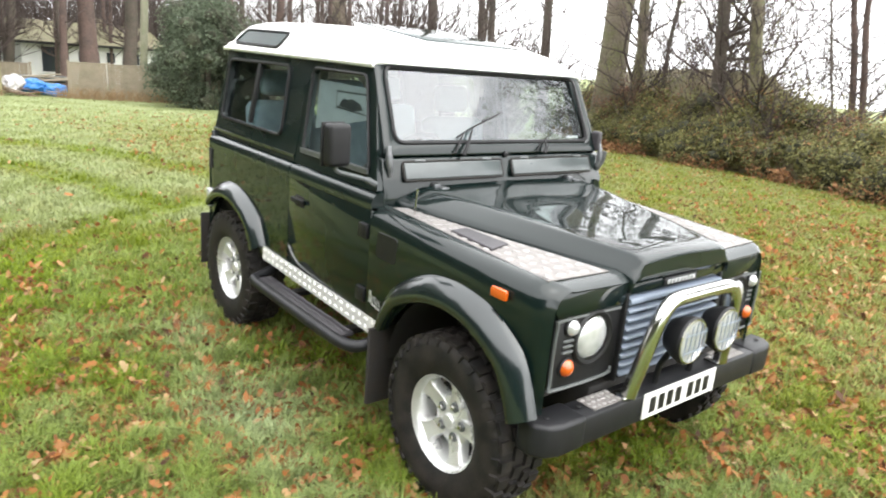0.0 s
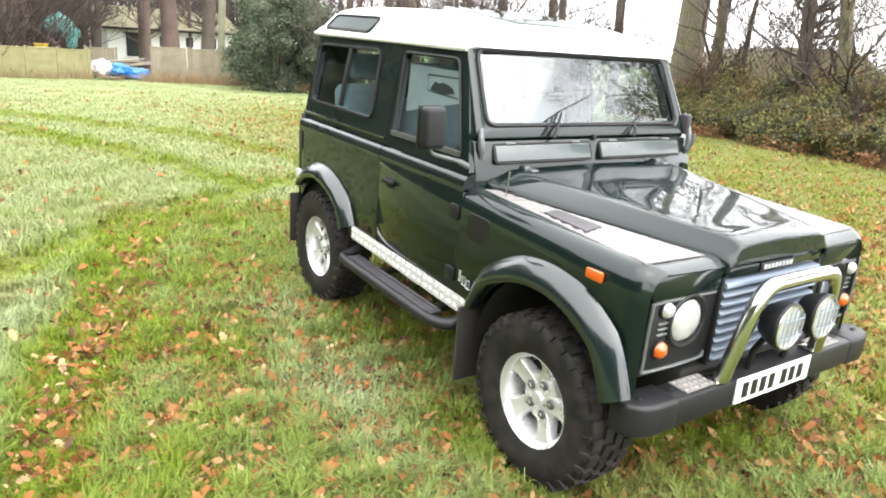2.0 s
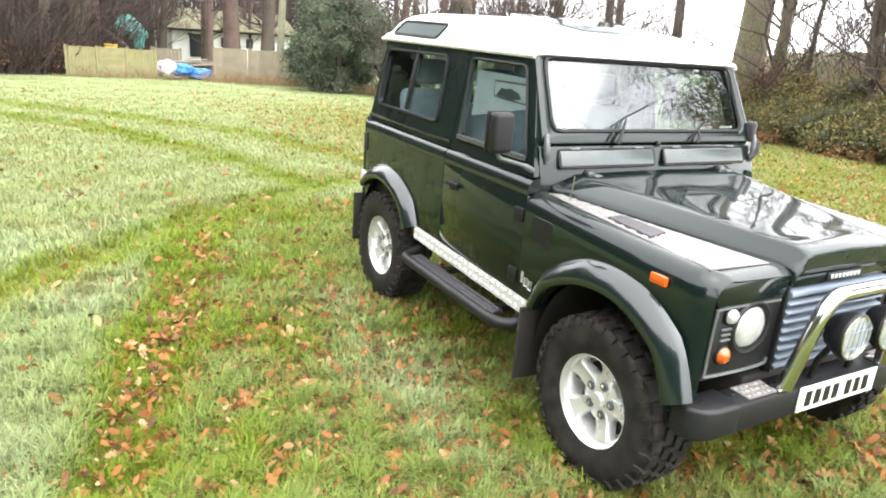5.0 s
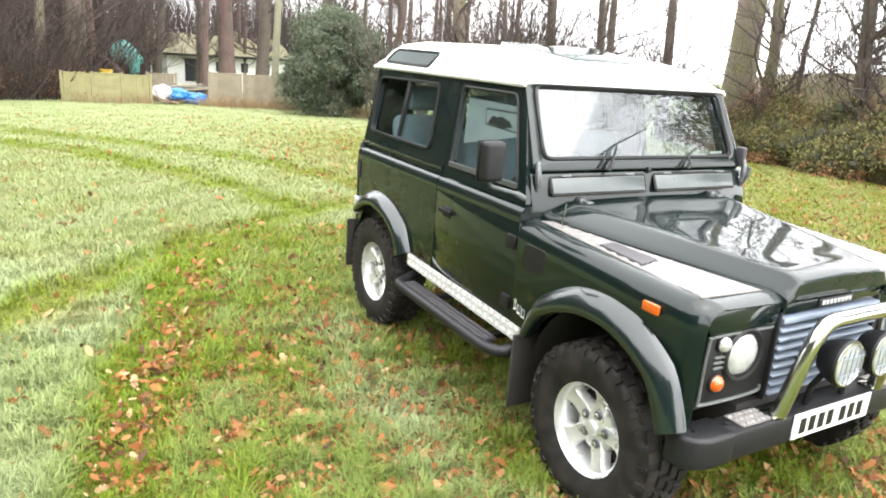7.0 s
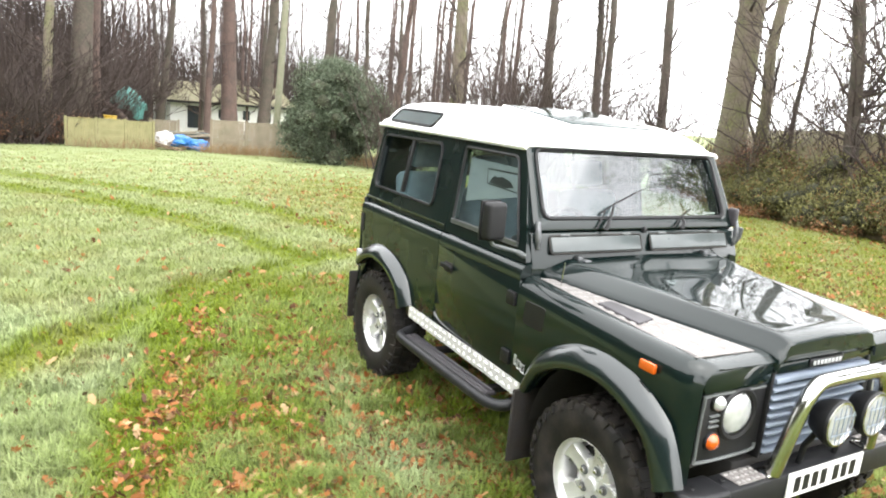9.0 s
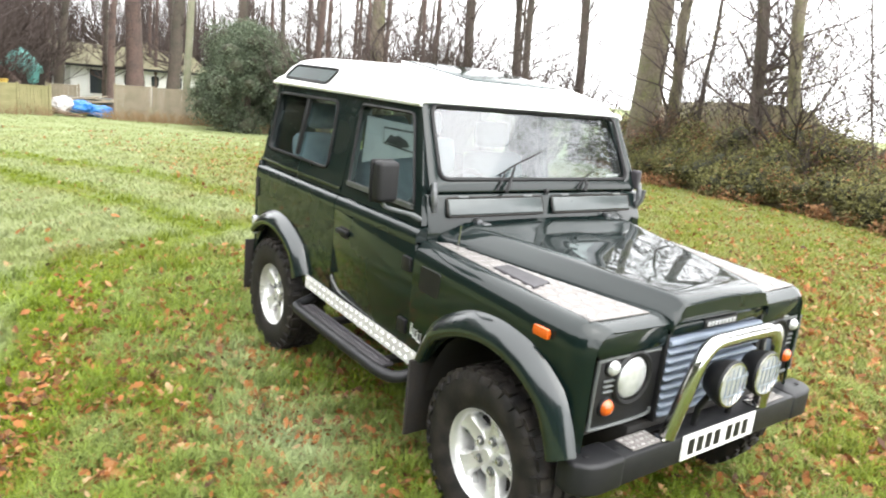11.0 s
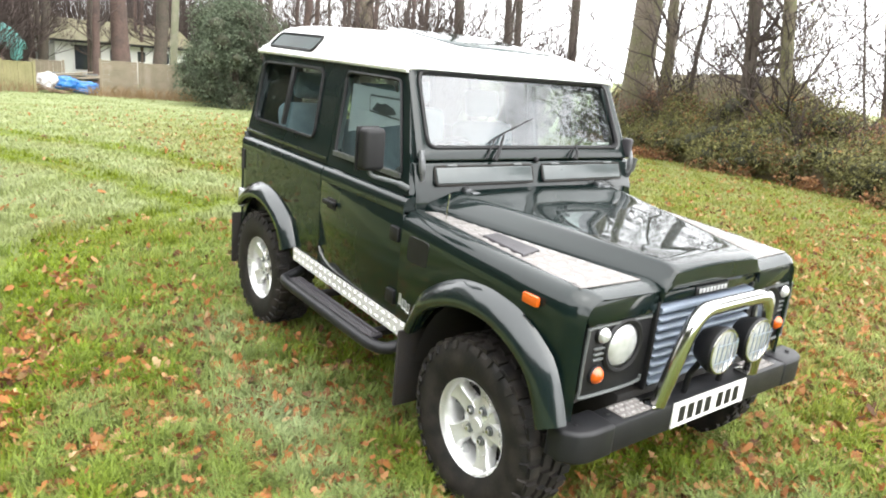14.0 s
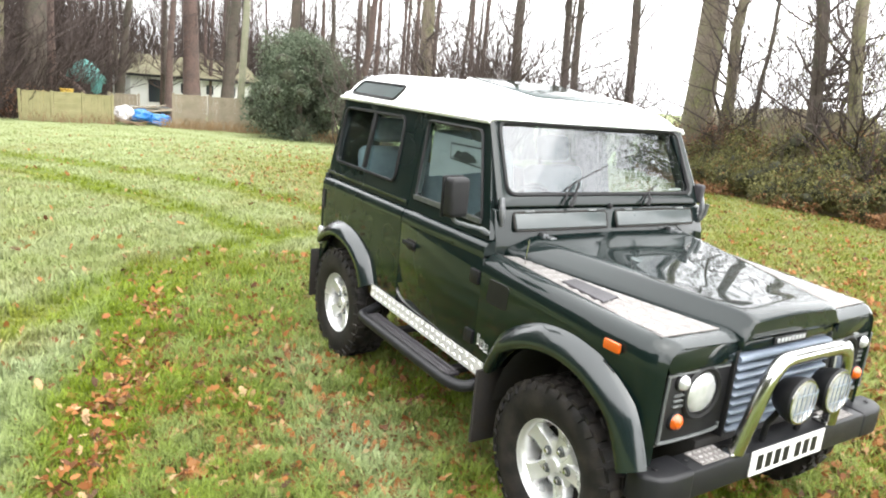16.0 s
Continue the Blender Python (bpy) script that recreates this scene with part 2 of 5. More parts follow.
def block(a, b, bevel=0.0, seg=2, m=None):
    bm = bmesh.new()
    bmesh.ops.create_cube(bm, size=1)
    for v in bm.verts:
        v.co = Vector([(a[i] + b[i]) / 2 + v.co[i] * (b[i] - a[i]) for i in range(3)])
    rounded(bm, bevel, seg)
    if m is not None:
        bmesh.ops.transform(bm, matrix=m, verts=bm.verts[:])
    return bm


def prism(pts, axis, a, b, bevel=0.0, seg=2):
    """An outline drawn across an axis, and pulled along it from a to b."""
    put = {"x": lambda p, q: (q, p[0], p[1]), "y": lambda p, q: (p[0], q, p[1]), "z": lambda p, q: (p[0], p[1], q)}[axis]
    bm = bmesh.new()
    lo, hi = [bm.verts.new(put(p, a)) for p in pts], [bm.verts.new(put(p, b)) for p in pts]
    bm.faces.new(lo)
    bm.faces.new(hi[::-1])
    for i in range(len(pts)):
        j = (i + 1) % len(pts)
        bm.faces.new((lo[i], hi[i], hi[j], lo[j]))
    bmesh.ops.recalc_face_normals(bm, faces=bm.faces[:])
    return rounded(bm, bevel, seg)


def loft(rings, closed=False, caps=False, bm=None):
    """A skin over rows of points; closed: each row is a ring."""
    bm = bm or bmesh.new()
    vs = [[bm.verts.new(p) for p in ring] for ring in rings]
    k = len(rings[0])
    for r in range(len(vs) - 1):
        for i in range(k if closed else k - 1):
            j = (i + 1) % k
            bm.faces.new((vs[r][i], vs[r][j], vs[r + 1][j], vs[r + 1][i]))
    if caps:
        bm.faces.new(vs[0][::-1])
        bm.faces.new(vs[-1])
    return bm


def lathe(profile, centre, axis, seg=36, bm=None):
    """Turns (radius, height) pairs round an axis through centre."""
    axis = Vector(axis).normalized()
    u = axis.orthogonal().normalized()
    w = axis.cross(u)
    c = Vector(centre)
    rings = []
    for r, h in profile:
        rings.append([c + axis * h + (u * math.cos(2 * math.pi * i / seg) + w * math.sin(2 * math.pi * i / seg)) * max(r, 0.0005) for i in range(seg)])
    return loft(rings, True, False, bm)


def tube(points, radius, seg=8, bm=None, caps=True):
    """A pipe along points; radius: one number, or one for each point."""
    pts = [Vector(p) for p in points]
    rad = radius if isinstance(radius, (list, tuple)) else [radius] * len(pts)
    rings, u = [], None
    for i, p in enumerate(pts):
        d = (pts[min(i + 1, len(pts) - 1)] - pts[max(i - 1, 0)]).normalized()
        u = d.orthogonal().normalized() if u is None else (u - d * u.dot(d)).normalized()
        w = d.cross(u)
        rings.append([p + (u * math.cos(2 * math.pi * k / seg) + w * math.sin(2 * math.pi * k / seg)) * rad[i] for k in range(seg)])
    return loft(rings, True, caps, bm)


def smooth_path(pts, n=6):
    """A round curve through points (Catmull-Rom)."""
    p = [Vector(q) for q in pts]
    p = [p[0] * 2 - p[1]] + p + [p[-1] * 2 - p[-2]]
    out = []
    for i in range(1, len(p) - 2):
        for k in range(n):
            t = k / n
            out.append(0.5 * (2 * p[i] + (p[i + 1] - p[i - 1]) * t + (2 * p[i - 1] - 5 * p[i] + 4 * p[i + 1] - p[i + 2]) * t**2 + (3 * p[i] - p[i - 1] - 3 * p[i + 1] + p[i + 2]) * t**3))
    return out + [p[-2]]


def empty(name, place=(0, 0, 0)):
    ob = new(name)
    ob.empty_display_size = 0.2
    ob.location = place
    return ob


def lerp(a, b, t):
    return a + (b - a) * t


def ground_z(x, y):
    """The field: level round the car, and falling away from it."""
    d = math.hypot(x - 1.9, y + 2.7)
    fall = 0.042 * max(0.0, d - 5) if d < 60 else 2.31 + 0.01 * (d - 60)
    # behind the hedge the land drops away
    a = math.degrees(math.atan2(y + 2.7, x - 1.9))
    fall += 0.11 * min(56.0, max(0.0, d - 24)) * min(1, max(0, (128 - a) / 8)) * min(1, max(0, a / 20))
    return -fall + 0.012 * noise.noise(Vector((x * 0.9, y * 0.9, 0))) * min(1, max(0, (d - 1.5) / 3))


# ---- the car ----
car = tagged(empty("off_road_car"), "dark green short off-road car with a white roof, parked on grass", "car")
SIDE, WAIST, SILL = 0.83, 1.15, 0.60
FRONT, DOOR_A, DOOR_B, TAIL = 0.43, -0.63, -1.46, -2.635
AXLE_F, AXLE_R, HUB_Z, ARCH_Z = 0.0, -2.245, 0.376, 0.395


def side_y(z):
    """Half the cabin's width above the waist, which leans inwards."""
    return lerp(0.80, 0.70, (z - 1.20) / 0.54)


def crease(ob):
    """Keeps the rims of a thickened sheet from shading its flat faces."""
    split = ob.modifiers.new("rims", "EDGE_SPLIT")
    split.split_angle = radians(38)


def arch_low(x, axle, r, low):
    d = (x - axle) / (0.86 if (x - axle) * (1 if axle == AXLE_F else -1) > 0 else 1.0)
    return max(low, ARCH_Z + math.sqrt(max(0.0, r * r - d * d))) if abs(d) < r else low


def wing(s):
    rows = []
    xs = [-0.63, -0.60] + [-0.52 + 0.04 * i for i in range(23)] + [0.395, 0.415, 0.428]
    for x in xs:
        nose = max(0.0, (x - 0.36) / 0.07)
        yo = SIDE - 0.055 * nose**2 - 0.028 * max(0.0, (x - 0.10) / 0.33)
        zt = lerp(1.135, 1.085, (x + 0.6) / 1.0) - 0.03 * nose**2
        zl = arch_low(x, AXLE_F, 0.50, 0.60)
        yi = lerp(0.64, 0.34, min(1, (x + 0.6) / 0.95))
        rows.append([(x, s * yi, zt - 0.012), (x, s * (yo - 0.10), zt - 0.004), (x, s * (yo - 0.075), zt), (x, s * (yo - 0.04), zt - 0.008), (x, s * (yo - 0.015), zt - 0.03), (x, s * (yo - 0.003), zt - 0.06), (x, s * yo, zt - 0.11), (x, s * yo, lerp(zt - 0.11, zl, 0.5)), (x, s * yo, zl)])
    ob = part("front_wing", loft(rows), GREEN, car, "dark green gloss wing", 50)
    so = ob.modifiers.new("thickness", "SOLIDIFY")
    so.thickness, so.offset = 0.012, 0
    crease(ob)
    # raised front above the lamps
    part("wing_nose", prism([(s * 0.34, 0.955), (s * 0.715, 0.955), (s * 0.738, 0.98), (s * 0.738, 1.035), (s * 0.72, 1.053), (s * 0.34, 1.053)], "x", 0.40, 0.427, 0.008), GREEN, car)
    return ob


def chequer(name, corners, parent, nu, nv, label, lift=0.004, metals=None):
    """A plate between four corners, with raised lozenges set crosswise."""
    c = [Vector(p) for p in corners]
    at = lambda u, v: c[0].lerp(c[1], u).lerp(c[3].lerp(c[2], u), v)
    nrm = (c[1] - c[0]).cross(c[3] - c[0]).normalized()
    bm = bmesh.new()
    top = [bm.verts.new(p + nrm * lift) for p in c]
    low = [bm.verts.new(p) for p in c]
    bm.faces.new(top)
    bm.faces.new(low[::-1])
    for i in range(4):
        bm.faces.new((low[i], low[(i + 1) % 4], top[(i + 1) % 4], top[i]))
    bed, tread = metals or (CHEQUER_BED, CHEQUER)
    plate = part(name, bm, bed, parent, label, 20)
    bm = bmesh.new()
    for i in range(nu):
        for j in range(nv):
            u, v = (i + 0.5) / nu, (j + 0.5) / nv
            o = at(u, v)
            a, b = (at(u + 0.42 / nu, v) - o), (at(u, v + 0.42 / nv) - o)
            d1, d2 = (a * 1.0, b * 0.62) if (i + j) % 2 else (a * 0.62, b * 1.0)
            ring = [o + d1, o + d2, o - d1, o - d2]
            base = [bm.verts.new(p + nrm * lift) for p in ring]
            peak = [bm.verts.new(o.lerp(p, 0.7) + nrm * (lift + 0.004)) for p in ring]
            bm.faces.new(peak)
            for k in range(4):
                bm.faces.new((base[k], base[(k + 1) % 4], peak[(k + 1) % 4], peak[k]))
    tagged(part("tread_pattern", bm, tread, plate if parent is car else parent, "", 0), kind="stuff")
    return plate


def bonnet():
    rows = []
    for i in range(33):
        t = i / 32
        x = lerp(-0.635, 0.435, t)
        w = lerp(0.705, 0.345, min(1, t / 0.94) ** 1.04)
        nose = max(0.0, (t - 0.95) / 0.05)
        z = lerp(1.165, 1.090, t) - 0.012 * nose**2
        k = 0.055 + 0.10 * (1 - t)
        dip = 0.005 * min(1, max(0, (t - 0.10) / 0.06)) * min(1, max(0, (0.93 - t) / 0.06))
        half = [(w, z - 0.055), (w, z - 0.022), (w - 0.006, z - 0.008), (w - 0.024, z + 0.006), (w - k * 0.86, z + 0.041), (w - k * 0.95, z + 0.046), (w - k * 1.06, z + 0.049), (w - k - 0.035, z + 0.051), (w - k - 0.070, z + 0.052 - dip), (w * 0.4, z + 0.055 - dip), (0.025, z + 0.058 - dip)]
        rows.append([(x, -y, h) for y, h in half] + [(x, y, h) for y, h in half[::-1]])
    front = rows[-1]
    rows.append([(0.445, y * 0.985, h - 0.012) for _, y, h in front])
    rows.append([(0.447, y * 0.98, min(h - 0.02, 1.055)) for _, y, h in front])
    rows.append([(0.43, y * 0.97, 1.035) for _, y, h in front])
    ob = part("bonnet", loft(rows), GREEN, car, "glossy dark green bonnet", 35)
    so = ob.modifiers.new("thickness", "SOLIDIFY")
    so.thickness, so.offset = 0.01, -1
    crease(ob)
    return ob


def lamp_panel(s):
    def yz(y, z):
        return (s * y, z)

    part("lamp_panel", prism([yz(0.345, 0.665), yz(0.69, 0.665), yz(0.722, 0.70), yz(0.722, 0.93), yz(0.70, 0.955), yz(0.345, 0.955)], "x", 0.385, 0.415, 0.006), PLASTIC, car, "black plastic lamp surround")
    ring = [(0.418, s * y, z) for y, z in ((0.36, 0.945), (0.68, 0.948), (0.712, 0.92), (0.715, 0.71), (0.69, 0.675), (0.40, 0.672), (0.365, 0.70))]
    part("surround_trim", tube(smooth_path(ring, 4), 0.007, 6), GREY_TRIM, car)
    bezel = part("headlight", lathe([(0.112, -0.02), (0.112, 0.006), (0.102, 0.014), (0.088, 0.010), (0.086, -0.01)], (0.415, s * 0.508, 0.850), (1, 0, 0)), PLASTIC, car)
    part("headlight_lens", lathe([(0.0, 0.026), (0.04, 0.023), (0.066, 0.016), (0.083, 0.005), (0.087, -0.005)], (0.415, s * 0.508, 0.850), (1, 0, 0)), LENS, bezel, "round clear ribbed glass lens")
    for nm, y, z, r, mat in (("side_light", 0.636, 0.915, 0.031, LENS), ("indicator", 0.640, 0.757, 0.034, AMBER)):
        body = part(nm, lathe([(r + 0.005, -0.01), (r + 0.005, 0.008), (r, 0.012)], (0.415, s * y, z), (1, 0, 0), 24), PLASTIC, car)
        part("lens", lathe([(0.0, 0.034), (r * 0.5, 0.031), (r * 0.85, 0.022), (r, 0.008)], (0.415, s * y, z), (1, 0, 0), 24), mat, body, "amber lens" if mat is AMBER else "clear lens")
    for k in range(3):
        part("louvre", block((0.412, s * 0.64 - 0.028, 0.812 + 0.022 * k), (0.424, s * 0.64 + 0.028, 0.822 + 0.022 * k), 0.003, 1), GREY_TRIM, car)


def grille():
    body = part("grille", block((0.36, -0.335, 0.64), (0.385, 0.335, 1.0), 0.005), UNDER, car, "grey slatted radiator grille")
    for i in range(9):
        z = 0.965 - 0.038 * i
        a = 0.325
        prof = [(0.385, z + 0.002), (0.432, z - 0.010), (0.440, z - 0.009), (0.440, z + 0.001), (0.395, z + 0.014), (0.385, z + 0.014)]
        if i == 0:
            prof = [(0.385, z - 0.010), (0.440, z - 0.012), (0.444, z - 0.006), (0.440, z + 0.012), (0.385, z + 0.018)]
        part("slat", prism(prof, "y", -a, a, 0.002, 1), GREY_SLAT, body, "pale blue-grey plastic slat" if i == 0 else "")
    for s in (-1, 1):
        part("grille_frame", block((0.38, s * 0.335 - 0.008, 0.63), (0.43, s * 0.335 + 0.008, 1.0), 0.004), PLASTIC, body)
    strip = part("badge_strip", block((0.405, -0.33, 0.992), (0.428, 0.33, 1.036), 0.004), GREEN, body)
    badge = part("front_badge", block((0.428, -0.115, 0.998), (0.436, 0.115, 1.034), 0.003), INK, body, "black oblong badge with silver bars")
    for k in range(8):
        y = -0.096 + 0.0255 * k
        part("badge_bar", block((0.436, y, 1.006), (0.4385, y + 0.017, 1.026), 0.001, 1), BADGE, body)


def bumper():
    pts = [(0.40, -0.822), (0.455, -0.822), (0.50, -0.785), (0.522, -0.71), (0.522, 0.71), (0.50, 0.785), (0.455, 0.822), (0.40, 0.822)]
    body = part("bumper", prism(pts, "z", 0.472, 0.592, 0.012, 2), BUMPER, car, "satin black steel bumper")
    for s in (-1, 1):
        cap = [(0.385, s * 0.829), (0.462, s * 0.829), (0.508, s * 0.790), (0.526, s * 0.73), (0.526, s * 0.60), (0.385, s * 0.60)]
        part("end_cap", prism(cap, "z", 0.466, 0.597, 0.018, 3), BUMPER, body)
        chequer("tread_plate", [(0.415, s * 0.54, 0.593), (0.505, s * 0.54, 0.593), (0.505, s * 0.365, 0.593), (0.415, s * 0.365, 0.593)][:: (1 if s < 0 else -1)], body, 3, 6, "worn chequer plate tread")
    for y in (-0.75, -0.58, 0.75):
        part("bolt", lathe([(0.0, 0.004), (0.010, 0.004), (0.012, 0.0)], (0.455, y, 0.6), (0, 0, 1), 8), PLASTIC, body)
    bar = [(0.50, -0.335, 0.60), (0.512, -0.318, 0.70), (0.528, -0.292, 0.84), (0.538, -0.262, 0.935), (0.54, -0.205, 0.985), (0.54, -0.10, 0.992)]
    bar = bar + [(x, -y, z) for x, y, z in bar[::-1]]
    bull = part("bull_bar", tube(smooth_path(bar, 6), 0.031, 14), CHROME, car, "polished stainless steel bull bar")
    for s in (-1, 1):
        part("foot_plate", block((0.445, s * 0.335 - 0.045, 0.593), (0.515, s * 0.335 + 0.045, 0.603), 0.004), CHROME, bull)
    for s in (-1, 1):
        c = (0.60, s * 0.125, 0.828)
        lamp = part("spot_lamp", lathe([(0.03, -0.095), (0.065, -0.085), (0.085, -0.05), (0.096, -0.02), (0.099, 0.0), (0.094, 0.008), (0.088, 0.004)], c, (1, 0, 0.02)), PLASTIC, car, "round black spot lamp behind a wire guard")
        part("lamp_lens", lathe([(0.0, 0.010), (0.05, 0.008), (0.088, 0.001)], c, (1, 0, 0.02)), LENS, lamp, "clear glass lens")
        part("chrome_ring", lathe([(0.093, 0.002), (0.092, 0.010), (0.086, 0.011), (0.085, 0.003)], c, (1, 0, 0.02)), CHROME, lamp)
        for k in range(-2, 3):
            h = math.sqrt(0.082**2 - (k * 0.032) ** 2)
            part("guard_wire", tube([(0.616, c[1] + k * 0.032, c[2] - h), (0.618, c[1] + k * 0.032, c[2] + h)], 0.0024, 5), GREY_SLAT, lamp)
        for k in (-1, 1):
            h = math.sqrt(0.082**2 - (k * 0.036) ** 2)
            part("guard_wire", tube([(0.618, c[1] - h, c[2] + k * 0.036), (0.618, c[1] + h, c[2] + k * 0.036)], 0.0024, 5), GREY_SLAT, lamp)
        part("bracket", tube([(0.475, c[1], 0.592), (0.485, c[1], 0.68), (0.545, c[1], 0.80)], 0.013, 8), PLASTIC, lamp)
    plate = part("number_plate", block((0.523, -0.262, 0.485), (0.531, 0.262, 0.598), 0.003, 1), PLATE, car, "white number plate with black bars")
    y = -0.222
    for k in range(7):
        part("plate_bar", block((0.531, y, 0.506), (0.5325, y + 0.040, 0.575), 0.0006, 1), INK, plate)
        y += 0.060 + (0.028 if k == 3 else 0)


def scuttle():
    """The bulkhead under the windscreen with its two vent flaps."""
    prof = [(-0.64, 1.06), (-0.64, 1.20), (-0.655, 1.235), (-0.675, 1.345), (-0.72, 1.352), (-0.80, 1.35), (-0.80, 1.06)]
    body = part("bulkhead", prism(prof, "y", -0.765, 0.765, 0.012), GREEN, car)
    lean = radians(22)
    for s in (-1, 1):
        m = Matrix.Translation((-0.656, s * 0.345, 1.287)) @ Matrix.Rotation(-lean, 4, "Y")
        part("vent_flap", block((-0.004, -0.305, -0.040), (0.010, 0.305, 0.040), 0.006, 3, m), SHEEN_GREEN, body, "dark green air vent flap with a pale sky sheen in its colour")
        rim = [m @ Vector((0.004, y, z)) for y, z in round_quad([(-0.311, -0.045), (0.311, -0.045), (0.311, 0.045), (-0.311, 0.045)], 0.018, 4)]
        part("flap_seal", tube(rim + rim[:1], 0.005, 5), UNDER, body)
        for k in (-0.21, 0.21):
            part("flap_hinge", block((-0.012, k - 0.03, 0.042), (0.012, k + 0.03, 0.054), 0.003, 1, m), GREY_TRIM, body)
        part("screen_hinge", tube(smooth_path([(-0.668, s * 0.735, 1.405), (-0.655, s * 0.738, 1.36), (-0.650, s * 0.735, 1.31), (-0.655, s * 0.728, 1.27)], 4), [0.013] * 4 + [0.016] * 5 + [0.011] * 4, 8), GALV, body, "galvanised windscreen hinge bracket")
        h = part("bonnet_hinge", block((-0.66, s * 0.47 - 0.026, 1.205), (-0.61, s * 0.47 + 0.010, 1.230), 0.008, 2), GALV, car)
        part("hinge_arm", block((-0.625, s * 0.47 - 0.01, 1.20), (-0.575, s * 0.47 + 0.035, 1.219), 0.006, 2), GALV, h)
    part("washer_jet", lathe([(0.015, 0), (0.014, 0.014), (0.008, 0.022), (0.0, 0.024)], (-0.675, 0.0, 1.345), (0.2, 0, 1), 14), PLASTIC, body)
    return body


def windscreen():
    a, b = Vector((-0.69, 0, 1.352)), Vector((-0.895, 0, 1.775))
    up = (b - a).normalized()
    out = Vector((up.z, 0, -up.x))
    at = lambda y, h, d=0.0: a + up * h + out * d + Vector((0, y, 0))
    H = (b - a).length
    outer = [(-0.745, 0.0), (0.745, 0.0), (0.705, H), (-0.705, H)]
    inner = [(-0.675, 0.062), (0.675, 0.062), (0.655, H - 0.035), (-0.655, H - 0.035)]

    def corner(loop, r, n=5):
        pts = []
        for i, p in enumerate(loop):
            p, q, o = Vector(p), Vector(loop[i - 1]), Vector(loop[(i + 1) % 4])
            s, e = p + (q - p).normalized() * r, p + (o - p).normalized() * r
            for k in range(n):
                t = k / (n - 1)
                pts.append((1 - t) ** 2 * s + 2 * t * (1 - t) * p + t * t * e)
        return pts

    o, i = corner(outer, 0.02), corner(inner, 0.05)
    rings = [[at(*p, -0.018) for p in o], [at(*p, 0.012) for p in o], [at(*p, 0.018) for p in corner([(q[0] * 0.985, q[1] + (0.01 if q[1] < 0.2 else -0.008)) for q in outer], 0.025)], [at(*p, 0.016) for p in corner([(q[0] * 1.02, q[1] + (-0.012 if q[1] < 0.2 else 0.010)) for q in inner], 0.055)], [at(*p, 0.004) for p in i], [at(*p, -0.018) for p in i]]
    rings.append(rings[0])
    fr = part("windscreen_frame", loft(rings, True), GREEN, car)
    seal = [at(*p, 0.012) for p in corner(inner, 0.055)]
    part("rubber_seal", tube(seal + seal[:1], 0.012, 6), PLASTIC, fr)
    bm = bmesh.new()
    bm.faces.new([bm.verts.new(at(*p, 0.004)) for p in corner([(q[0] * 1.004, q[1]) for q in inner], 0.05)])
    g = part("windscreen_glass", bm, SCREEN, fr, "large flat windscreen reflecting sky and branches", 0)
    g.visible_shadow = False
    part("tax_disc", block((-0.733, 0.52, 1.425), (-0.731, 0.62, 1.438), 0.0, 1), PLATE, fr)
    # wipers
    for y0, y1, z1 in ((-0.30, -0.06, 0.20), (0.27, 0.36, 0.10)):
        w = part("wiper", tube([at(y0, -0.01, 0.035), at(y0 + 0.02, 0.02, 0.045), at(lerp(y0, y1, 0.42), z1 * 0.62, 0.022)], [0.012, 0.009, 0.005], 8), PLASTIC, car, "black wiper arm and blade")
        part("wiper_rod", tube([at(y0 - 0.05, 0.0, 0.03), at(lerp(y0, y1, 0.15), z1 * 0.5, 0.02)], 0.005, 6), PLASTIC, w)
        part("wiper_blade", tube([at(lerp(y0, y1, -0.02), z1 * 0.42, 0.014), at(lerp(y0, y1, 0.45), z1 * 0.68, 0.018), at(lerp(y0, y1, 1.45), z1 * 1.12, 0.012)], 0.0045, 6), PLASTIC, w)


def pane_in(name, quad, s, mat, parent, off=0.0, label=""):
    """A pane on the leaning cabin side, from (x, z) corners."""
    bm = bmesh.new()
    bm.faces.new([bm.verts.new((x, s * (side_y(z) + off), z)) for x, z in quad])
    ob = part(name, bm, mat, parent, label, 0)
    ob.visible_shadow = False
    return ob


def round_quad(q, r, n=4):
    pts = []
    for i, p in enumerate(q):
        p, a, b = Vector(p), Vector(q[i - 1]), Vector(q[(i + 1) % 4])
        s, e = p + (a - p).normalized() * r, p + (b - p).normalized() * r
        for k in range(n):
            t = k / (n - 1)
            v = (1 - t) ** 2 * s + 2 * t * (1 - t) * p + t * t * e
            pts.append((v.x, v.y))
    return pts


def holed(outline, hole, s, thick, y_of):
    """A sheet in the car's side with a hole through it, as thick as given; both outlines have the same count of points."""
    rings = []
    for loop, off in ((outline, 0.0), (hole, 0.0), (hole, -thick), (outline, -thick)):
        rings.append([(x, s * (y_of(z) + off), z) for x, z in loop])
    rings.append(rings[0])
    return loft(rings, True)


def waist_rail(s, x0, x1, name, parent):
    """The rounded shoulder along the top of the lower body."""
    prof = [(SIDE + 0.002, 1.120), (SIDE + 0.002, 1.154), (SIDE - 0.003, 1.170), (SIDE - 0.013, 1.186), (SIDE - 0.030, 1.196), (SIDE - 0.06, 1.200), (SIDE - 0.06, 1.12)]
    return part(name, prism([(s * y, z) for y, z in prof], "x", x0, x1, 0.0), GREEN, parent, "", 40)


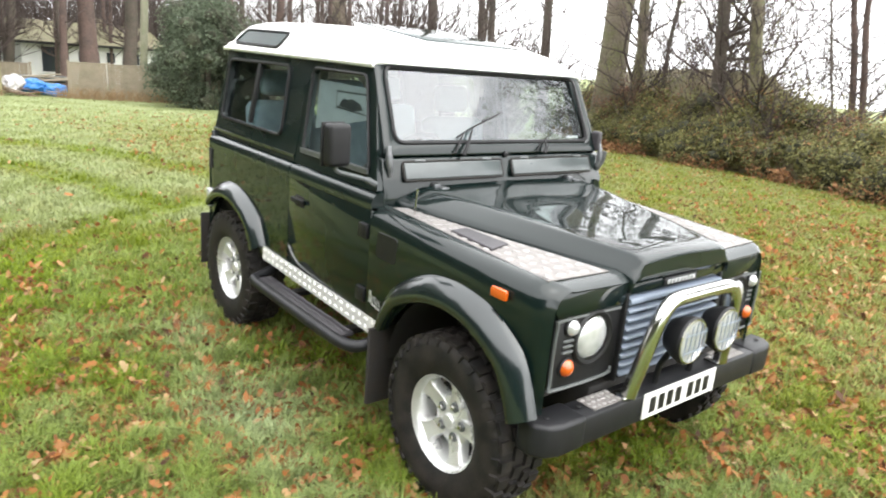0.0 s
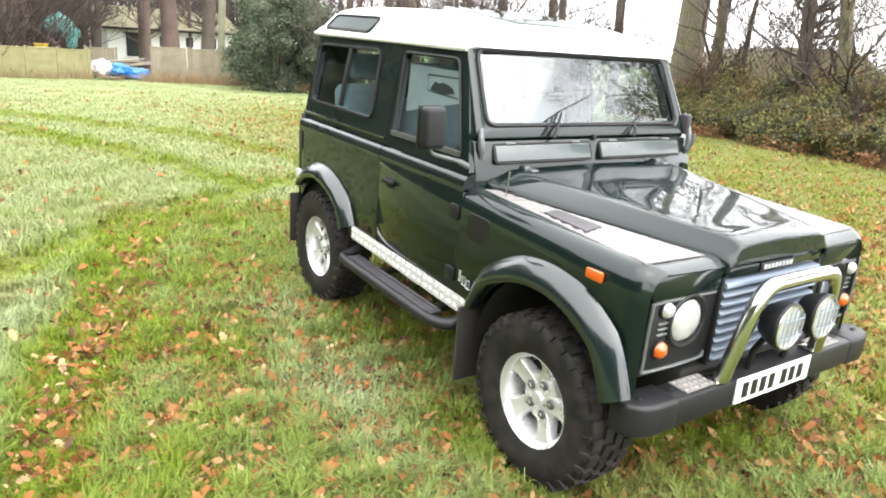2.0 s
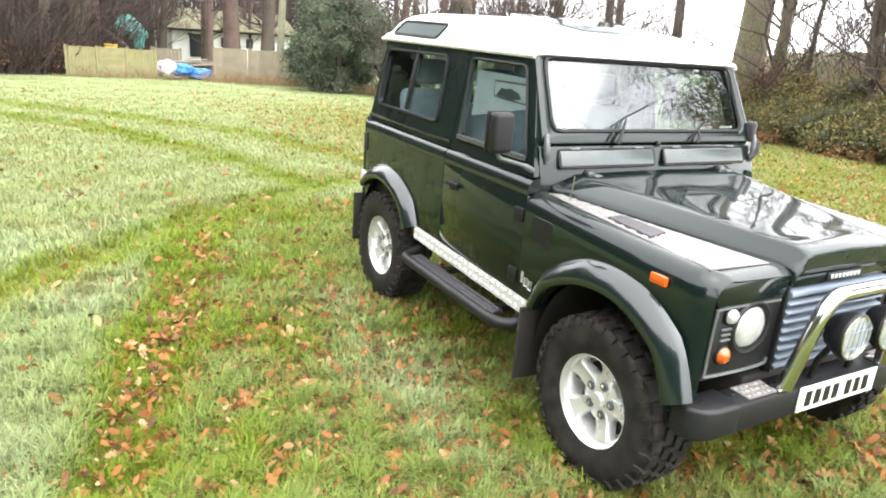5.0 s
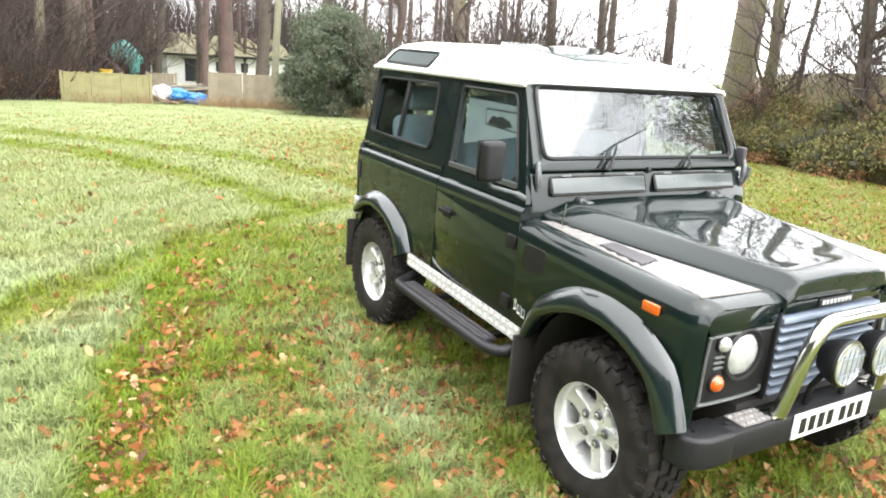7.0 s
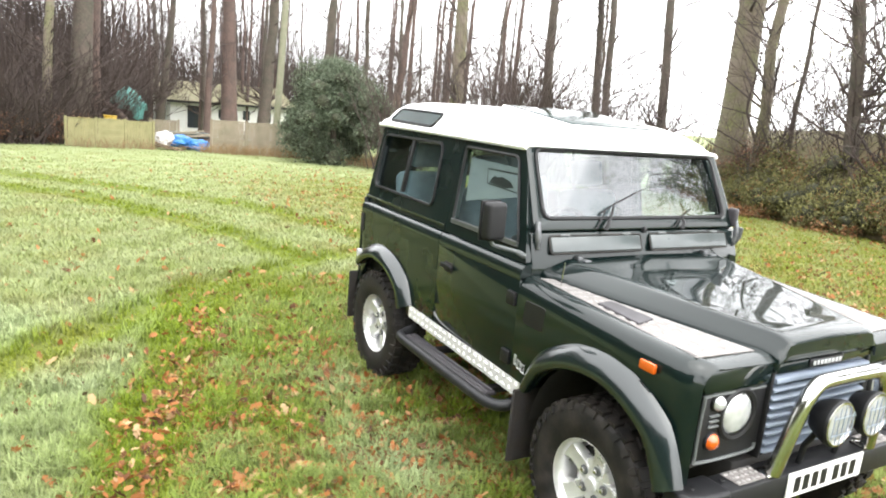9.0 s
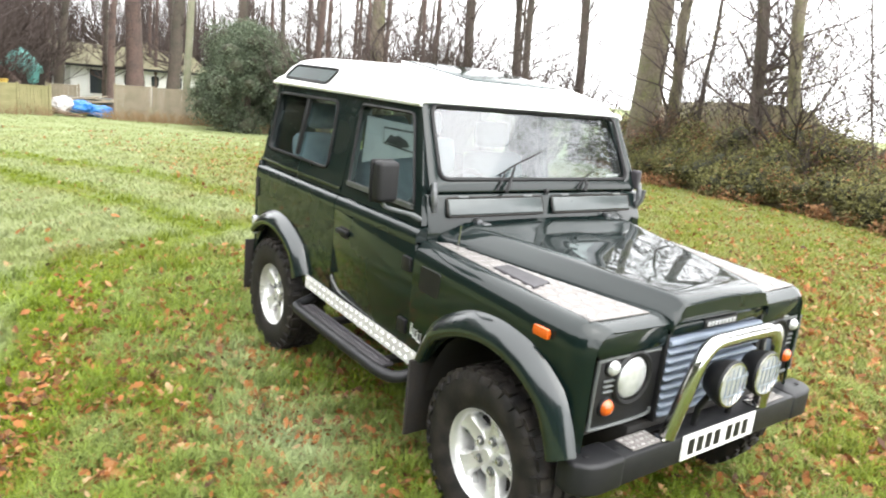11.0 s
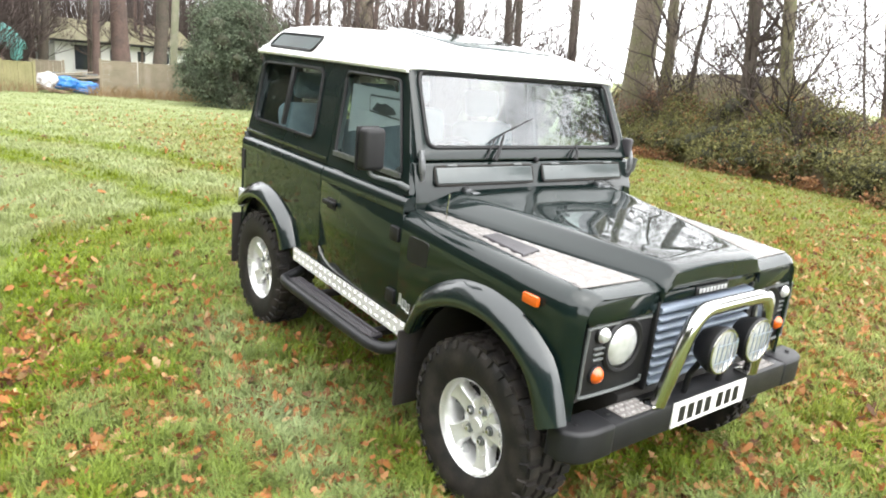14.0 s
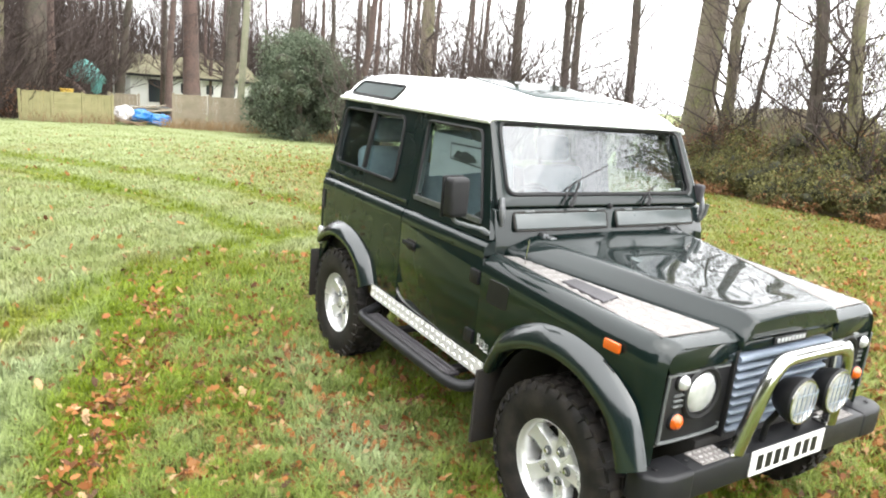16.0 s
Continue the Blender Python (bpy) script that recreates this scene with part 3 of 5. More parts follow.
def door(s):
    low = [(DOOR_A - 0.004, 0.63), (DOOR_A - 0.004, 1.135), (DOOR_B + 0.002, 1.135), (DOOR_B + 0.002, 0.65)]
    body = part("door", prism(low, "y", s * (SIDE - 0.03), s * SIDE, 0.004, 2), GREEN, car, "dark green door with a tall window", 25)
    waist_rail(s, DOOR_A - 0.004, DOOR_B + 0.004, "waist_rail", body)
    outer = [(-0.645, 1.20), (-0.855, 1.735), (DOOR_B - 0.012, 1.735), (DOOR_B, 1.20)]
    inner = [(-0.735, 1.275), (-0.915, 1.70), (-1.435, 1.70), (-1.39, 1.275)]
    loop = round_quad(inner, 0.035, 4)
    ring = round_quad(outer, 0.015, 4)
    part("window_frame", holed(ring, loop, s, 0.03, side_y), GREEN, body)
    edge = [(x, s * (side_y(z) + 0.004), z) for x, z in loop]
    part("window_seal", tube(edge + edge[:1], 0.009, 5), PLASTIC, body)
    part("window_sill_trim", block((-0.74, s * 0.797 - 0.006, 1.268), (-1.39, s * 0.797 + 0.006, 1.29), 0.003), ALLOY_TRIM, body)
    pane_in("window_glass", loop, s, PANE, body, -0.010, "tall door window reflecting the field")
    if s < 0:
        # a pale sheet with a framed dark picture behind the glass
        pane_in("window_card", [(-0.86, 1.498), (-0.92, 1.638), (-1.41, 1.644), (-1.36, 1.397)], s, CARD, body, -0.028, "pale grey sheet with a dark picture")
        pane_in("card_frame", [(-0.877, 1.509), (-0.917, 1.611), (-1.215, 1.607), (-1.186, 1.522)], s, INK, body, -0.0255)
        pane_in("card_picture", [(-0.890, 1.516), (-0.922, 1.602), (-1.203, 1.598), (-1.178, 1.530)], s, CARD, body, -0.023)
        pane_in("card_silhouette", [(-0.929, 1.535), (-0.965, 1.560), (-1.046, 1.577), (-1.09, 1.568), (-1.126, 1.575), (-1.161, 1.533), (-1.006, 1.522)], s, INK, body, -0.0205)
    h = part("door_handle", block((-1.395, s * (SIDE + 0.012) - 0.012, 1.005), (-1.27, s * (SIDE + 0.012) + 0.012, 1.032), 0.008), PLASTIC, body, "black door handle in a recess")
    part("handle_recess", block((-1.37, s * SIDE - 0.004, 0.985), (-1.28, s * SIDE + 0.004, 1.045), 0.003), UNDER, body)
    for z in (0.715, 1.02):
        part("door_hinge", block((-0.715, s * (SIDE + 0.006) - 0.012, z - 0.035), (-0.645, s * (SIDE + 0.006) + 0.012, z + 0.035), 0.006), PLASTIC, body, "black bolted hinge")


def rear_side(s):
    xs = [DOOR_B - 0.002] + [-1.50 - 0.05 * i for i in range(24)] + [TAIL]
    rows = [[(x, s * (SIDE - 0.006), arch_low(x, AXLE_R, 0.47, 0.58)), (x, s * (SIDE - 0.006), 0.98), (x, s * (SIDE - 0.006), 1.13)] for x in xs]
    body = part("rear_side_panel", loft(rows), GREEN, car, "", 30)
    so = body.modifiers.new("thickness", "SOLIDIFY")
    so.thickness, so.offset = 0.012, 0
    crease(body)
    waist_rail(s, DOOR_B - 0.004, TAIL, "waist_rail", body)
    upper = [(DOOR_B - 0.006, 1.20), (DOOR_B - 0.018, 1.735), (TAIL + 0.03, 1.735), (TAIL, 1.20)]
    hole = [(-1.665, 1.315), (-1.705, 1.695), (-2.545, 1.685), (-2.545, 1.32)]
    up = part("hard_top_side", holed(round_quad(upper, 0.01, 5), round_quad(hole, 0.05, 5), s, 0.03, side_y), GREEN, car)
    loop = round_quad(hole, 0.05, 5)
    win = part("quarter_window", tube([(x, s * (side_y(z) + 0.006), z) for x, z in loop + loop[:1]], 0.009, 6), PLASTIC, car, "sliding rear side window in a black rubber frame")
    part("sliding_rail", block((-2.12, s * side_y(1.5) - 0.012, 1.33), (-2.085, s * side_y(1.5) + 0.012, 1.685), 0.004, 1, Matrix.Translation((0, s * side_y(1.5), 1.5)) @ Matrix.Rotation(s * 0.185, 4, "X") @ Matrix.Translation((0, -s * side_y(1.5), -1.5))), PLASTIC, win)
    pane_in("window_pane", [(-1.67, 1.32), (-1.71, 1.69), (-2.10, 1.688), (-2.09, 1.32)], s, PANE, win, -0.008)
    pane_in("window_pane", [(-2.07, 1.32), (-2.07, 1.688), (-2.545, 1.683), (-2.545, 1.32)], s, PANE, win, -0.018)
    part("drip_moulding", block((DOOR_B - 0.01, s * 0.795 - 0.008, 1.225), (TAIL, s * 0.795 + 0.008, 1.240), 0.003), GREEN, up)
    part("filler_recess", prism(round_quad([(-2.63, 0.97), (-2.59, 0.97), (-2.59, 1.105), (-2.63, 1.105)], 0.016, 4), "y", s * SIDE, s * (SIDE + 0.008), 0.0), UNDER, body, "dark oval vent")
    part("rear_marker", block((TAIL - 0.025, s * 0.80 - 0.05, 0.70), (TAIL + 0.02, s * 0.80 + 0.05, 0.83), 0.012), LENS, body, "white rear lamp")


def roof():
    rows = []
    stations = [(-0.858, 1.750, 1.768), (-0.872, 1.75, 1.80), (-0.92, 1.75, 1.838), (-1.02, 1.75, 1.872), (-1.18, 1.75, 1.908), (-1.40, 1.75, 1.932), (-1.8, 1.75, 1.945), (-2.3, 1.75, 1.945), (-2.48, 1.75, 1.93), (-2.58, 1.75, 1.895), (-2.64, 1.75, 1.84), (-2.668, 1.75, 1.775)]
    for x, zg, zt in stations:
        h = zt - zg
        half = [(0.722, zg - 0.012), (0.724, zg + 0.004), (0.712, zg + 0.012), (0.700, zg + min(0.03, h * 0.4)), (0.655, zg + h * 0.58), (0.628, zg + h * 0.76), (0.585, zg + h * 0.88), (0.50, zg + h * 0.945), (0.25, zg + h * 0.985), (0.0, zg + h)]
        rows.append([(x, -y, z) for y, z in half] + [(x, y, z) for y, z in half[-2::-1]])
    ob = part("roof", loft(rows), WHITE, car, "white painted roof with a small high side window", 50)
    so = ob.modifiers.new("thickness", "SOLIDIFY")
    so.thickness, so.offset = 0.012, -1
    for s in (-1, 1):
        def on(x, z):
            return (x, s * (lerp(0.700, 0.640, (z - 1.78) / 0.10) + 0.004), z)
        quad = round_quad([(-1.90, 1.785), (-1.84, 1.868), (-2.44, 1.873), (-2.52, 1.79)], 0.03, 5)
        ring = [on(x, z) for x, z in quad]
        w = part("roof_side_window", tube(ring + ring[:1], 0.010, 6), PLASTIC, car, "narrow tinted window in the roof edge")
        bm = bmesh.new()
        bm.faces.new([bm.verts.new((x, y + s * 0.003, z)) for x, y, z in ring])
        part("roof_pane", bm, ROOF_GLASS, w, "", 0)
    part("header_lip", block((-0.885, -0.705, 1.757), (-0.852, 0.705, 1.773), 0.006), WHITE, ob)
    slope = Matrix.Translation((-1.30, 0, 1.905)) @ Matrix.Rotation(0.12, 4, "Y")
    part("sunroof", block((-0.34, -0.36, -0.02), (0.34, 0.36, 0.012), 0.006, 3, slope), WHITE, ob, "low sunroof with mirror-bright tinted glass")
    part("sunroof_glass", block((-0.315, -0.335, 0.012), (0.315, 0.335, 0.018), 0.003, 2, slope), ROOF_GLASS, ob)
    part("roof_lip", block((-2.70, -0.55, 1.83), (-2.62, 0.55, 1.905), 0.02), PLASTIC, ob)


def flare(axle, s, r0, r1, a0, a1, name):
    rows = []
    for i in range(29):
        a = radians(lerp(a0, a1, i / 28))
        k = 1 / max(abs(math.cos(a)), abs(math.sin(a))) ** 0.16
        c, d = math.cos(a) * k, math.sin(a) * k
        c *= 0.86 if c * (1 if axle == AXLE_F else -1) > 0 else 1.0
        rim = r1 - 0.034 * max(0.0, (math.degrees(a) - 105) / 47) if r1 > 0.56 else r1
        w = rim - r0
        rows.append([(axle + c * r, s * y, ARCH_Z + d * r * 0.985) for r, y in ((r0 + 0.010, 0.822), (r0 - 0.002, 0.875), (r0, 0.888), (r0 + 0.010, 0.896), (r0 + 0.030, 0.896), (r0 + w * 0.55, 0.886), (r0 + w * 0.8, 0.868), (rim, 0.848), (rim + 0.008, 0.830))])
    bm = loft(rows, False)
    for row in (rows[0], rows[-1]):
        bm.faces.new([bm.verts.new(p) for p in row])
    return part(name, bm, FLARE, car, "moulded dark green wheel arch flare", 50)


def wheel(axle, s):
    c = Vector((axle, s * 0.748, HUB_Z))
    ax = (0, s, 0)
    w = part("wheel", lathe([(0.205, 0.10), (0.212, 0.106), (0.213, 0.098), (0.200, 0.088), (0.190, 0.07), (0.186, 0.03), (0.186, -0.10)], c, ax, 48), ALLOY, car, "five-spoke silver alloy wheel with a mud tyre")
    prof = [(0.200, -0.09), (0.25, -0.118), (0.32, -0.125), (0.365, -0.112), (0.378, -0.095), (0.380, 0), (0.378, 0.095), (0.365, 0.112), (0.345, 0.121), (0.32, 0.1235), (0.29, 0.126), (0.25, 0.119), (0.222, 0.108), (0.208, 0.10)]
    tyre = part("tyre", lathe(prof, c, ax, 56), RUBBER, w, "black mud-terrain tyre with chunky tread")
    bm = bmesh.new()
    n = 30
    for k in range(n):
        for row, (h0, h1, sh) in enumerate(((-0.112, -0.062, 0.0), (-0.052, -0.006, 0.5), (0.006, 0.052, 0.0), (0.062, 0.112, 0.5))):
            a = 2 * math.pi * (k + sh) / n
            da = 2 * math.pi / n * 0.34
            m = Matrix.Translation(c) @ Matrix.Rotation(a, 4, "Y")
            r0, r1 = 0.372, 0.3935 if 0 < row < 3 else 0.390
            pts = []
            for r, f in ((r0, 1.0), (r1, 0.86)):
                for ang, hh in ((-da * f, h0), (da * f, h0 + (0.008 if row in (1, 2) else 0)), (da * f, h1), (-da * f, h1 - (0.008 if row in (1, 2) else 0))):
                    pts.append(bm.verts.new(m @ Vector((math.sin(ang) * r, s * hh, math.cos(ang) * r))))
            bm.faces.new(pts[4:])
            for q in range(4):
                bm.faces.new((pts[q], pts[(q + 1) % 4], pts[4 + (q + 1) % 4], pts[4 + q]))
        # shoulder lugs on the outer wall
        a = 2 * math.pi * (k + 0.25) / n
        m = Matrix.Translation(c) @ Matrix.Rotation(a, 4, "Y")
        q = [bm.verts.new(m @ Vector((x, s * h, z))) for x, h, z in ((-0.018, 0.108, 0.375), (0.018, 0.108, 0.375), (0.012, 0.124, 0.342), (-0.012, 0.124, 0.342), (-0.016, 0.120, 0.378), (0.016, 0.120, 0.378), (0.010, 0.130, 0.345), (-0.010, 0.130, 0.345))]
        for f in ((4, 5, 6, 7), (0, 1, 5, 4), (1, 2, 6, 5), (2, 3, 7, 6), (3, 0, 4, 7)):
            bm.faces.new([q[i] for i in f])
    tagged(part("tread", bm, RUBBER, w, "", 25), kind="stuff")
    part("brake_disc", lathe([(0.0, 0.0), (0.17, 0.0), (0.17, -0.03), (0.0, -0.03)], c, ax, 24), UNDER, w)
    part("hub", lathe([(0.0, 0.072), (0.030, 0.072), (0.034, 0.068), (0.036, 0.058), (0.050, 0.052), (0.092, 0.050), (0.108, 0.044), (0.114, 0.030), (0.114, 0.0)], c, ax, 40), ALLOY, w, "silver hub with a round cap")
    for k in range(5):
        a0 = 2 * math.pi * k / 5 + 0.25
        m = Matrix.Translation(c) @ Matrix.Rotation(a0, 4, "Y")
        rows = []
        for r, half, top, low in ((0.060, 0.040, 0.053, 0.0), (0.095, 0.043, 0.056, 0.0), (0.125, 0.042, 0.060, 0.01), (0.155, 0.043, 0.066, 0.02), (0.178, 0.050, 0.073, 0.03), (0.192, 0.062, 0.078, 0.03)):
            ring = [(-half, low), (-half, top - 0.014), (-half * 0.80, top), (-half * 0.5, top - 0.004), (half * 0.5, top - 0.004), (half * 0.80, top), (half, top - 0.014), (half, low)]
            rows.append([m @ Vector((x, s * h, r - (0.012 * (x / 0.06) ** 2 if r > 0.17 else 0))) for x, h in ring])
        part("spoke", loft(rows, True, True), ALLOY, w, "", 35)
        nut = c + Vector((math.sin(a0) * 0.072, s * 0.052, math.cos(a0) * 0.072))
        # Shallow dish; the shade of a deep nut recess is put into its colour.
        part("nut_recess", lathe([(0.0, 0.003), (0.016, 0.003), (0.0205, 0.006), (0.022, 0.004), (0.022, -0.01)], nut, ax, 16), GREY_TRIM, w)
        part("wheel_nut", lathe([(0.0, 0.020), (0.009, 0.018), (0.0115, 0.012), (0.0115, 0.0)], nut, ax, 6), CHROME, w)
    # the tyre has its true rolling radius under load
    for ob in (w, *w.children):
        for v in ob.data.vertices:
            v.co = Vector((c.x + (v.co.x - c.x) * 0.958, v.co.y, c.z + (v.co.z - c.z) * 0.958))
    return w


def side_step(s):
    pts = [(-1.76, s * 0.78, 0.50), (-1.745, s * 0.87, 0.475), (-1.70, s * 0.912, 0.470), (-1.5, s * 0.922, 0.470), (-0.9, s * 0.922, 0.470), (-0.70, s * 0.912, 0.470), (-0.62, s * 0.87, 0.475), (-0.59, s * 0.78, 0.50)]
    st = part("side_step", tube(smooth_path(pts, 5), 0.030, 10), BUMPER, car, "black tubular side step")
    part("step_tread", block((-1.68, s * 0.868 - 0.05, 0.468), (-0.74, s * 0.868 + 0.05, 0.493), 0.012, 2), MIRROR_SHELL, st, "ribbed grey rubber tread")
    for k in range(3):
        part("tread_rib", block((-1.66, s * (0.835 + 0.033 * k) - 0.006, 0.490), (-0.76, s * (0.835 + 0.033 * k) + 0.006, 0.498), 0.003, 1), MIRROR_SHELL, st)
    for x in (-1.45, -0.85):
        part("step_bracket", block((x - 0.03, s * 0.78 - 0.12, 0.44), (x + 0.03, s * 0.78 + 0.12, 0.47), 0.005), UNDER, st)


def mirror(s):
    if s > 0:
        arm = part("mirror_arm", tube([(-0.665, 0.74, 1.25), (-0.64, 0.755, 1.30), (-0.635, 0.76, 1.36)], 0.013, 8), GALV, car, "worn steel mirror arm")
        shell = part("mirror_shell", block((-0.72, 0.715, 1.36), (-0.655, 0.748, 1.47), 0.014, 3), MIRROR_SHELL, arm, "dark grey mirror shell folded against the pillar")
        return
    arm = part("mirror_arm", tube(smooth_path([(-0.665, s * 0.80, 1.235), (-0.655, s * 0.86, 1.262), (-0.640, s * 0.95, 1.287), (-0.630, s * 1.02, 1.31), (-0.625, s * 1.03, 1.35)], 5), [0.015] * 5 + [0.010] * 16, 8), GREY_TRIM, car, "worn dark steel mirror arm")
    m = Matrix.Translation((-0.62, s * 1.025, 1.42)) @ Matrix.Rotation(s * radians(-8), 4, "Z") @ Matrix.Diagonal((0.85, 0.80, 0.86, 1))
    shell = part("mirror_shell", block((-0.045, -0.072, -0.105), (0.032, 0.072, 0.105), 0.026, 4, m), PLASTIC, arm, "black plastic mirror shell")
    part("mirror_glass", block((-0.049, -0.055, -0.085), (-0.044, 0.055, 0.085), 0.002, 1, m), CHROME, arm)
    part("mirror_rim", block((-0.050, -0.076, -0.109), (-0.036, 0.076, 0.109), 0.006, 2, m), PLASTIC, arm)


def cabin():
    """What shows through the windows: floor, seats, dashboard and wheel."""
    part("cabin_floor", block((-2.66, -0.76, 0.70), (-0.70, 0.76, 0.76), 0.0), DASH, car)
    part("dashboard", prism([(-0.72, 1.05), (-0.72, 1.33), (-0.80, 1.34), (-0.92, 1.28), (-0.95, 1.10), (-0.90, 1.05)], "y", -0.72, 0.72, 0.02), DASH, car)
    ring = [(-0.98 + 0.07 * math.cos(a), -0.36 + 0.19 * math.sin(a), 1.25 + 0.175 * math.cos(a)) for a in [2 * math.pi * i / 20 for i in range(21)]]
    sw = part("steering_wheel", tube(ring, 0.014, 7), DASH, car)
    part("steering_column", tube([(-0.82, -0.36, 1.15), (-0.98, -0.36, 1.25)], 0.03, 8), DASH, sw)

    def seat(x, y, w):
        base = part("seat", block((x - 0.24, y - w, 0.80), (x + 0.25, y + w, 0.98), 0.05, 3), SEAT, car, "blue-grey cloth seat")
        lean = Matrix.Translation((x - 0.24, y, 0.95)) @ Matrix.Rotation(radians(-12), 4, "Y")
        part("backrest", block((-0.07, -w, 0.0), (0.07, w, 0.50), 0.06, 3, lean), SEAT, base)
        part("headrest", block((-0.045, -w * 0.55, 0.53), (0.045, w * 0.55, 0.70), 0.04, 3, lean), SEAT, base)

    seat(-1.28, -0.40, 0.23)
    seat(-1.28, 0.40, 0.23)
    seat(-2.10, -0.42, 0.24)
    seat(-2.10, 0.42, 0.24)
    part("headlining", block((-2.66, -0.64, 1.735), (-0.92, 0.64, 1.745), 0.0), LINING, car)
    # tail panel with the rear door window
    low = part("tail_panel", prism([(-0.82, 0.60), (0.82, 0.60), (0.82, 1.22), (-0.82, 1.22)], "x", TAIL, TAIL + 0.03, 0.005), GREEN, car)
    for y0, y1, y2, y3 in ((-0.79, -0.42, -0.42, -0.69), (0.42, 0.79, 0.69, 0.42), (-0.025, 0.025, 0.025, -0.025)):
        part("tail_pillar", prism([(y0, 1.22), (y1, 1.22), (y2, 1.74), (y3, 1.74)], "x", TAIL + 0.002, TAIL + 0.03, 0.004), GREEN, low)
    part("tail_header", block((TAIL, -0.70, 1.68), (TAIL + 0.03, 0.70, 1.75), 0.004), GREEN, low)
    for y0, y1 in ((-0.42, -0.025), (0.025, 0.42)):
        bm = bmesh.new()
        bm.faces.new([bm.verts.new((TAIL + 0.015, y, z)) for y, z in ((y0, 1.22), (y1, 1.22), (y1, 1.68), (y0, 1.68))])
        part("tail_glass", bm, PANE, low, "", 0).visible_shadow = False


def underbody():
    part("chassis", block((-2.62, -0.45, 0.42), (0.40, 0.45, 0.62), 0.02), UNDER, car, "dark muddy chassis")
    part("sill_box", block((-1.86, -0.74, 0.50), (-0.55, 0.74, 0.66), 0.02), UNDER, car)
    part("engine_bay", block((-0.63, -0.42, 0.60), (0.36, 0.42, 1.06), 0.01), UNDER, car)
    for ax in (AXLE_F, AXLE_R):
        part("axle", tube([(ax, -0.68, HUB_Z), (ax, 0.68, HUB_Z)], 0.05, 10), UNDER, car)
        for s in (-1, 1):
            rows = []
            for i in range(13):
                a = radians(lerp(30, 172, i / 12))
                rows.append([(ax + math.cos(a) * 0.46, s * y, ARCH_Z + math.sin(a) * 0.505) for y in (0.42, 0.60, 0.826)])
            part("arch_liner", loft(rows), UNDER, car)
    part("tail_floor", block((-2.66, -0.78, 0.62), (-1.46, 0.78, 0.70), 0.0), UNDER, car)


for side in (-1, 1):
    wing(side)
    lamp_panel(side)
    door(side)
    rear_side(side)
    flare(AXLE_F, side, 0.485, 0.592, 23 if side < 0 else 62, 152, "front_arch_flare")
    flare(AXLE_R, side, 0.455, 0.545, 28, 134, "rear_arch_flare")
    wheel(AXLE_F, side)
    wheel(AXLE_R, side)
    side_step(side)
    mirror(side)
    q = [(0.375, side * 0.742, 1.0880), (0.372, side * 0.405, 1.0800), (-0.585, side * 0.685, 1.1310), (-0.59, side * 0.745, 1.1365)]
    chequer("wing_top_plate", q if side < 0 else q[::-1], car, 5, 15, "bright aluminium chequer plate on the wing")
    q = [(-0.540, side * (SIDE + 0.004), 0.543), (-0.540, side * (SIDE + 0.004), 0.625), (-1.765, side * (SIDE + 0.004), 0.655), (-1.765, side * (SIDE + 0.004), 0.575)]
    chequer("sill_plate", q if side < 0 else q[::-1], car, 2, 22, "aluminium chequer plate along the sill, its colour lifted to look lit", 0.004, (SILL_BED, SILL_TREAD))
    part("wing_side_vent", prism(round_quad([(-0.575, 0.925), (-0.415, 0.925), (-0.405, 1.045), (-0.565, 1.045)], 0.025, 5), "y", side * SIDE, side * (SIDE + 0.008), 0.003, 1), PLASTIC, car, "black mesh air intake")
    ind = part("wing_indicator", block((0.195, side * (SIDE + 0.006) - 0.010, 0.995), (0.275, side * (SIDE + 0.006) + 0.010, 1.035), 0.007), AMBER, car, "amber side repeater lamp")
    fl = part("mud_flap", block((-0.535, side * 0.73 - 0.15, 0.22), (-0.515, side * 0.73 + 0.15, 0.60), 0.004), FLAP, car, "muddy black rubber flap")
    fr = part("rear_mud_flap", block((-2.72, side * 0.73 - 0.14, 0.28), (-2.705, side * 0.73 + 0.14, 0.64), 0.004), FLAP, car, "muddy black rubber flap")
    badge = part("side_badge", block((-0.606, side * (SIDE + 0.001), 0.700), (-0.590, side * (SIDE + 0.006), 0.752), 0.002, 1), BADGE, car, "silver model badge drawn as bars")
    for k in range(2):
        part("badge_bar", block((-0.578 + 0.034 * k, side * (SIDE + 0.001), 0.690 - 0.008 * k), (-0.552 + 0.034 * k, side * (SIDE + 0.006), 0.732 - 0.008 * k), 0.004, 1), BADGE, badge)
bonnet()
# Black strip drawn in place of the shadow gap under the bonnet's edge.
for side in (-1, 1):
    part("bonnet_seal", tube([(lerp(-0.62, 0.40, i / 12), side * (lerp(0.705, 0.345, min(1, (i / 12) / 0.94) ** 1.04) + 0.004), lerp(1.165, 1.095, i / 12) - 0.046) for i in range(13)], 0.011, 6), UNDER, car)
grille()
bumper()
scuttle()
windscreen()
roof()
cabin()
underbody()
part("aerial", tube([(-0.47, -0.712, 1.125), (-0.455, -0.715, 1.25)], 0.004, 6), CHROME, car, "short chrome aerial")
vent = [(-0.205, -0.715), (0.045, -0.715), (0.015, -0.600), (-0.215, -0.628)]
vent_z = lambda x: lerp(1.1345, 1.0885, (x + 0.59) / 0.965)
